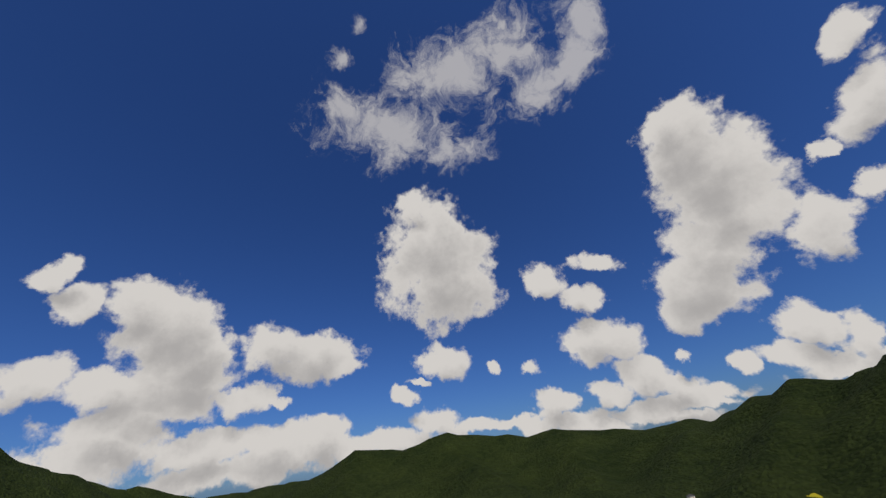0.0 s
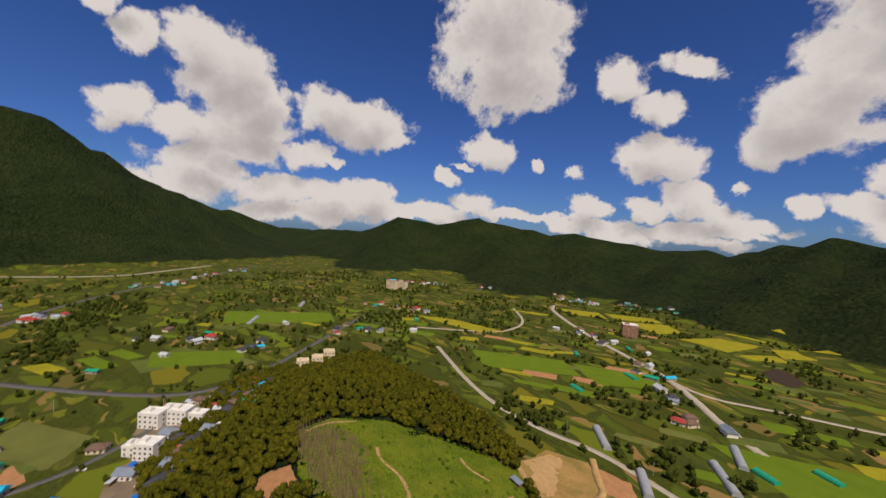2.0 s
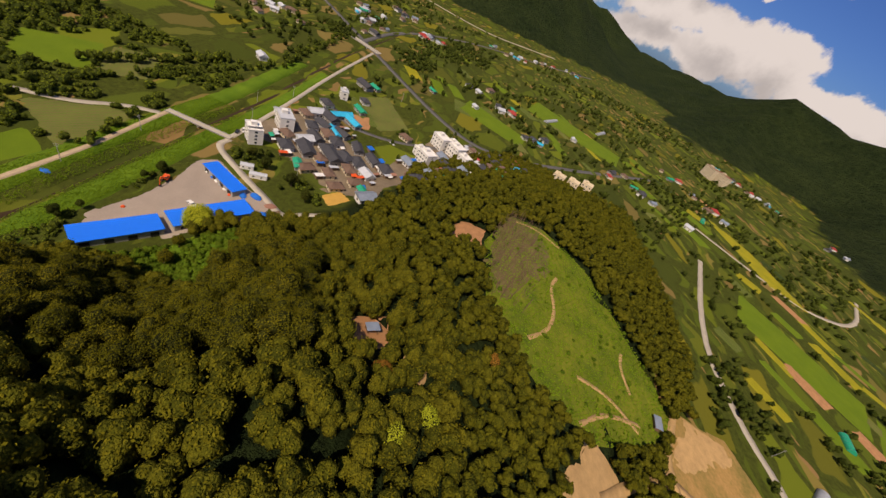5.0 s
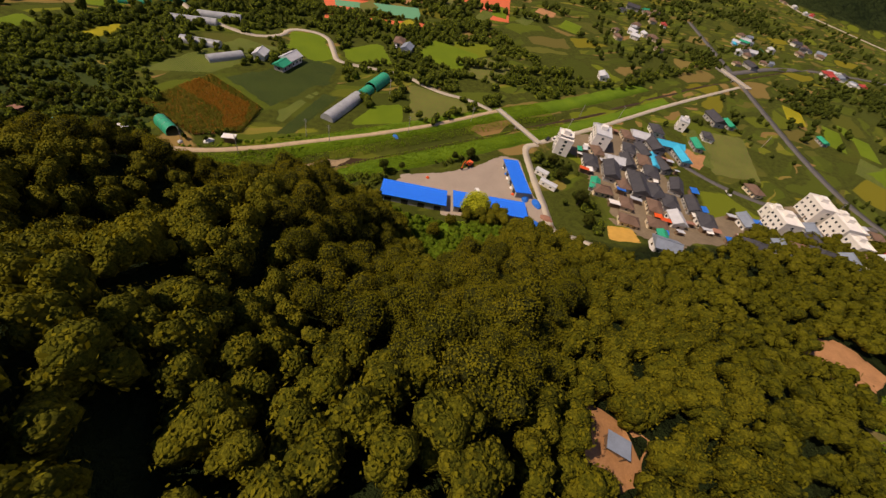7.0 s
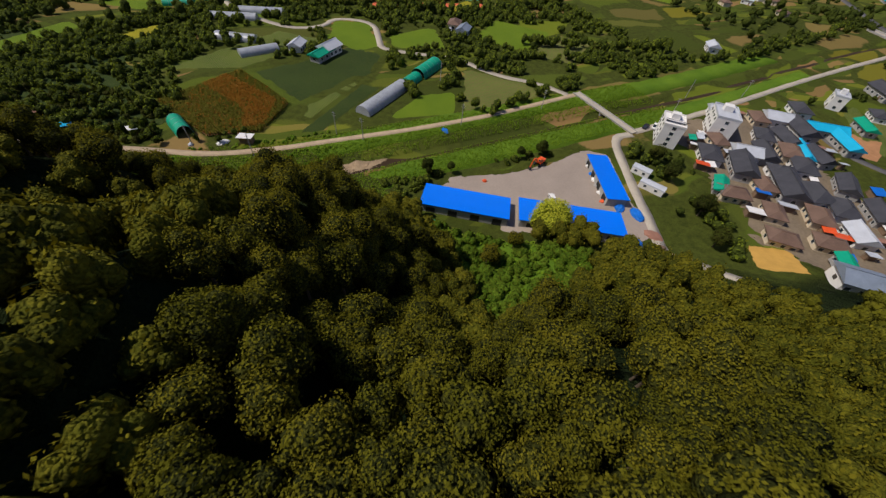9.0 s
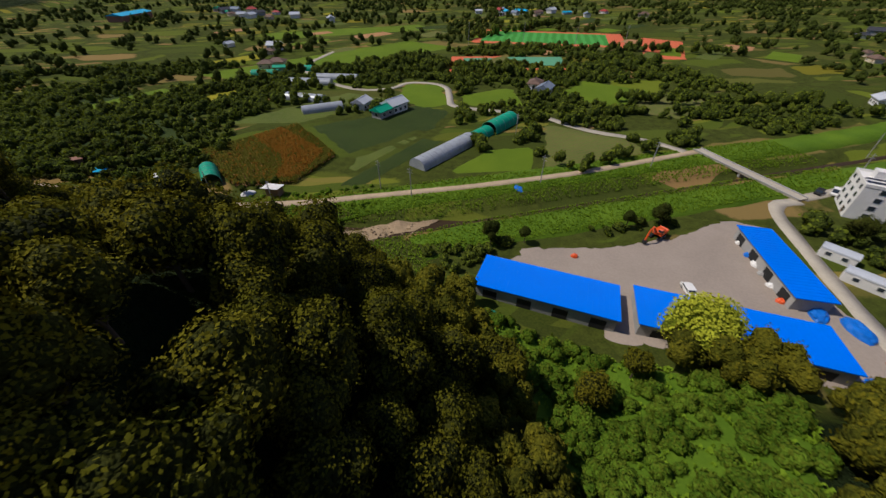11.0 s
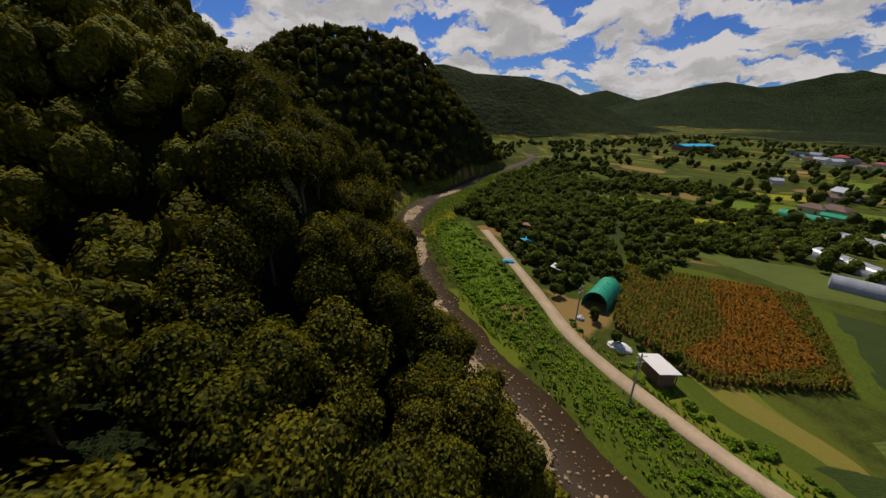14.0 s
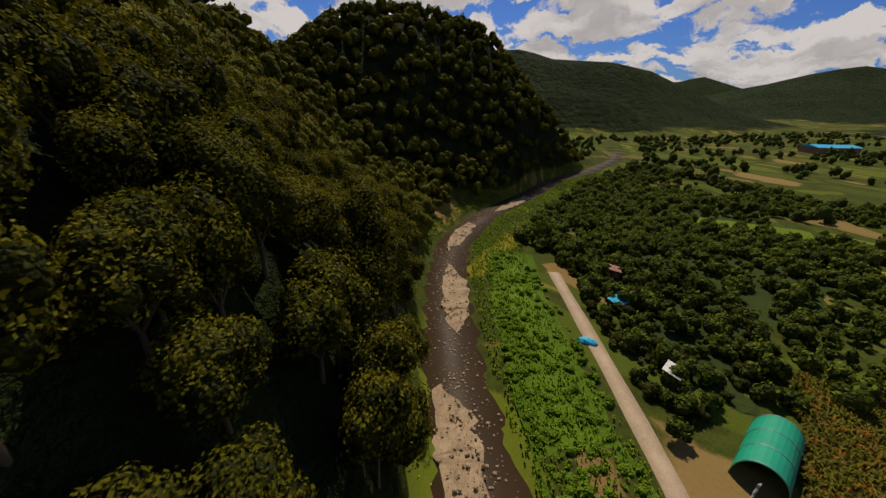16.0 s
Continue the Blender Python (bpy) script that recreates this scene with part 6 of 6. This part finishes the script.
# low creepers on the stream's grassy bank
creepers = []
for x, y in [(rng.uniform(-60, 60), rng.uniform(-160, -118)) for _ in range(1500)]:
    d1, d2 = along(RIVER_ROAD, np.array([x]), np.array([y]))[0][0], along(RIVER, np.array([x]), np.array([y]))
    if d1 > 2.4 and 8.5 < d2[0][0] < 23 and d2[2][0] < 0 and d1 < 17:
        r = rng.uniform(0.5, 1.3)
        creepers.append((x, y, -0.25, r, r * rng.uniform(0.7, 1.2)))
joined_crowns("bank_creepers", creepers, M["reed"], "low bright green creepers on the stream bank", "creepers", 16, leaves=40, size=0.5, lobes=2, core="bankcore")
# village trees, and the wide valley
for n, x0, x1, y0, y1, cl, th, rr in ((700, -360, -150, -90, 110, 13, 0.2, 2.2), (6500, -1000, 300, -900, -260, 34, -0.25, 3.6), (3600, -1100, -330, -300, 700, 44, 0.05, 3.8), (5600, -560, 330, 205, 800, 30, 0.12, 3.0), (1400, -700, 200, 780, 1150, 40, 0.1, 4.5)):
    X, Y = scatter(n, x0, x1, y0, y1, cl, th, n)
    for x, y, h in zip(X, Y, land(X, Y)):
        r = rr * rng.uniform(0.6, 1.3)
        far_bushes.append((x, y, h - 0.2, r, r * rng.uniform(1.3, 1.9)))
for cx, cy, rad, n in ((-515, -65, 26, 90), (-480, -165, 24, 60), (-700, -20, 45, 90), (-640, -45, 30, 60), (-820, -220, 50, 90), (-790, -260, 40, 60), (-160, 60 + 180, 16, 30), (-60, 262, 20, 30)):
    for _ in range(n):
        a, q = rng.uniform(0, 6.28), rad * math.sqrt(rng.uniform())
        r = rng.uniform(2.2, 4.2)
        far_bushes.append((cx + 1.5 * q * math.cos(a), cy + q * math.sin(a), -0.2, r, r * rng.uniform(1.3, 1.9)))
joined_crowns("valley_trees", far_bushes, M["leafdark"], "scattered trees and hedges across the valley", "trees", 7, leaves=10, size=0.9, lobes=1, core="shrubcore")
print("bushes", len(near_bushes), len(far_bushes))

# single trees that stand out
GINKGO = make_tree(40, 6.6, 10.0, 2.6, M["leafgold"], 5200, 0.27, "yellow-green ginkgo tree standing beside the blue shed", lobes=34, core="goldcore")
put(GINKGO, -106.5, -61.0, 0, 0.2)
for i, (x, y, r, m, lab) in enumerate(((-84, -98.5, 2.6, "leafdark", "dark round tree at the edge of the yard"), (-129, -95, 2.4, "leafdark", "dark round tree beside the excavator"), (-120, -96, 1.8, "leafdark", "dark bush beside the excavator"), (-92, -97, 1.6, "leafdark", "small dark tree on the stream bank"),
                                       (-165, -66, 3.6, "leafdark", "dark spreading tree beside the lane"), (-160, -48, 4.0, "leafdark", "dark spreading tree beside the lane"), (-168, -76, 3.4, "leafdark", "dark tree in front of the white house"), (-152, -36, 3.4, "leafdark", "dark tree at the end of the lane"),
                                       (-82, -56, 3.4, "leaf", "tall broadleaf tree in the green gully"), (-92, -58, 2.6, "leaf", "broadleaf tree behind the blue shed"), (-70, -62, 3.8, "leaf", "tall pale broadleaf tree on the slope"), (58, -172, 3.2, "shrub", "round bright tree at the end of the road"),
                                       (-46, 30, 2.6, "leafrust", "tree with rust-coloured leaves"), (-72, 64, 2.4, "leafrust", "tree with reddish autumn leaves"), (-40, 44, 3.0, "leafgold", "tree with golden autumn leaves"), (-30, 36, 3.2, "leafgold", "tree with golden-green leaves"))):
    t = make_tree(60 + i, r, r * 1.75, 1.6 + 0.2 * r, M[m], 1900, 0.17, lab, "", 18, "shade_core")
    put(t, x, y, i * 40, float(land(x, y)) + 0.1)

# the maize field: rows of upright plants with drooping blades
MAIZE = [(-4, -175), (-36, -195), (-50, -160), (-37, -142.5), (-19, -145.5)]
RUST = [(-20, -185), (-30, -191), (-46, -163), (-38, -146), (-31, -146), (-33, -160)]
patch("maize_ground", MAIZE, M["soil"], "dry soil under the maize", "field")


def blades(name, X, Y, height, mat, label, category, seed, per=5, width=0.10, lift=None):
    r = np.random.default_rng(seed)
    n = len(X) * per
    x, y = np.repeat(X, per), np.repeat(Y, per)
    z = np.repeat(land(X, Y), per) - 0.05
    a = r.uniform(0, 6.28, n)
    h = height * r.uniform(0.6, 1.25, n)
    o = h * r.uniform(0.15, 0.5, n)
    ux, uy = np.cos(a), np.sin(a)
    wx, wy = -uy * width * r.uniform(0.6, 1.5, n), ux * width * r.uniform(0.6, 1.5, n)
    v = np.stack([np.stack([x - wx, y - wy, z], 1), np.stack([x + wx, y + wy, z], 1), np.stack([x + ux * o * 0.5 + wx, y + uy * o * 0.5 + wy, z + h], 1), np.stack([x + ux * o * 0.5 - wx, y + uy * o * 0.5 - wy, z + h], 1),
                  np.stack([x + ux * o * 1.6, y + uy * o * 1.6, z + h * 0.85], 1)], 1).reshape(-1, 3)
    k = np.arange(n)[:, None] * 5
    f = np.concatenate([k + [0, 1, 2, 3], k + [3, 2, 4, 4]], 1).reshape(-1, 4)
    quads = np.concatenate([k + [0, 1, 2], k + [0, 2, 3], k + [3, 2, 4]], 0)
    return structure(name, mesh_from(name, v, quads), mat, label, category, "stuff")


r = np.random.default_rng(12)
X, Y = np.meshgrid(np.arange(-52, -2, 0.8), np.arange(-197, -141, 0.62))
X, Y = X.ravel() + r.uniform(-0.15, 0.15, X.size), Y.ravel() + r.uniform(-0.2, 0.2, Y.size)
c, s = math.cos(0.35), math.sin(0.35)
X, Y = -27 + (X + 27) * c - (Y + 169) * s, -169 + (X + 27) * s + (Y + 169) * c
k = inside(MAIZE, X, Y)
X, Y = X[k], Y[k]
k = inside(RUST, X, Y) ^ (r.uniform(0, 1, len(X)) < 0.12)
blades("maize", X[~k], Y[~k], 1.55, M["corn"], "field of ripening maize with dull yellow-green leaves", "maize", 1, per=8, width=0.09)
blades("dry_maize", X[k], Y[k], 1.6, M["cornrust"], "strip of rust-coloured dry maize", "maize", 2, per=8, width=0.09)

# tall grass on the banks of the stream
line = np.array(RIVER)
cum = np.concatenate([[0], np.cumsum(np.hypot(*np.diff(line, axis=0).T))])
at = r.uniform(cum[3], cum[-3], 44000)
X = np.interp(at, cum, line[:, 0]) + r.uniform(-21, 21, 44000)
Y = np.interp(at, cum, line[:, 1]) + r.uniform(-21, 21, 44000)
d, _, side = along(RIVER, X, Y)
dl = np.full(len(X), 1e9)
for pts, w in [a for a in LANES if a[1] < 9]:
    q, _, _ = along(pts, X, Y)
    dl = np.minimum(dl, q - w / 2)
half = np.where(X < -40, np.clip(7.2 + (X + 40) * 0.1, 3.0, 7.2), 7.2)
k = (X > -210) & (d > half - 1.0) & (d < 21) & (dl > 0.4) & (land(X, Y) < 1.5)
for p in PLOTS:
    if p not in BARS:
        k &= ~inside(p, X, Y)
k &= ~((X < -68) & (Y > -98))
blades("bank_grass", X[k], Y[k], 0.55, M["reed"], "tall bright green grass and reeds on the banks", "grass", 3, per=4, width=0.08)
# weeds on the open hillside and in the gully
X, Y = r.uniform(-200, -40, 30000), r.uniform(-82, 215, 30000)
k = inside(MEADOW, X, Y) | inside(GULLY, X, Y)
blades("hill_weeds", X[k], Y[k], 0.8, M["reed"], "tall weeds on the cleared hillside", "grass", 4, per=3, width=0.2)
# bare grey trunks of felled and dead trees at the top of the clearing
bm = bmesh.new()
for i in range(420):
    x, y = r.uniform(-196, -112), r.uniform(62, 100)
    if inside(MEADOW, np.array([x]), np.array([y]))[0] and y < 84 - 0.15 * (x + 120):
        z0 = float(land(x, y))
        tube(bm, (x, y, z0 - 0.3), (x + r.normal() * 0.8, y + r.normal() * 0.8, z0 + r.uniform(6, 10)), 0.13, 5, 0.04)
part("dead_trees", bm, M["wood"], None)
tagged(bpy.data.objects["dead_trees"], "stand of bare grey dead trunks", "dead trees", "", "stuff")
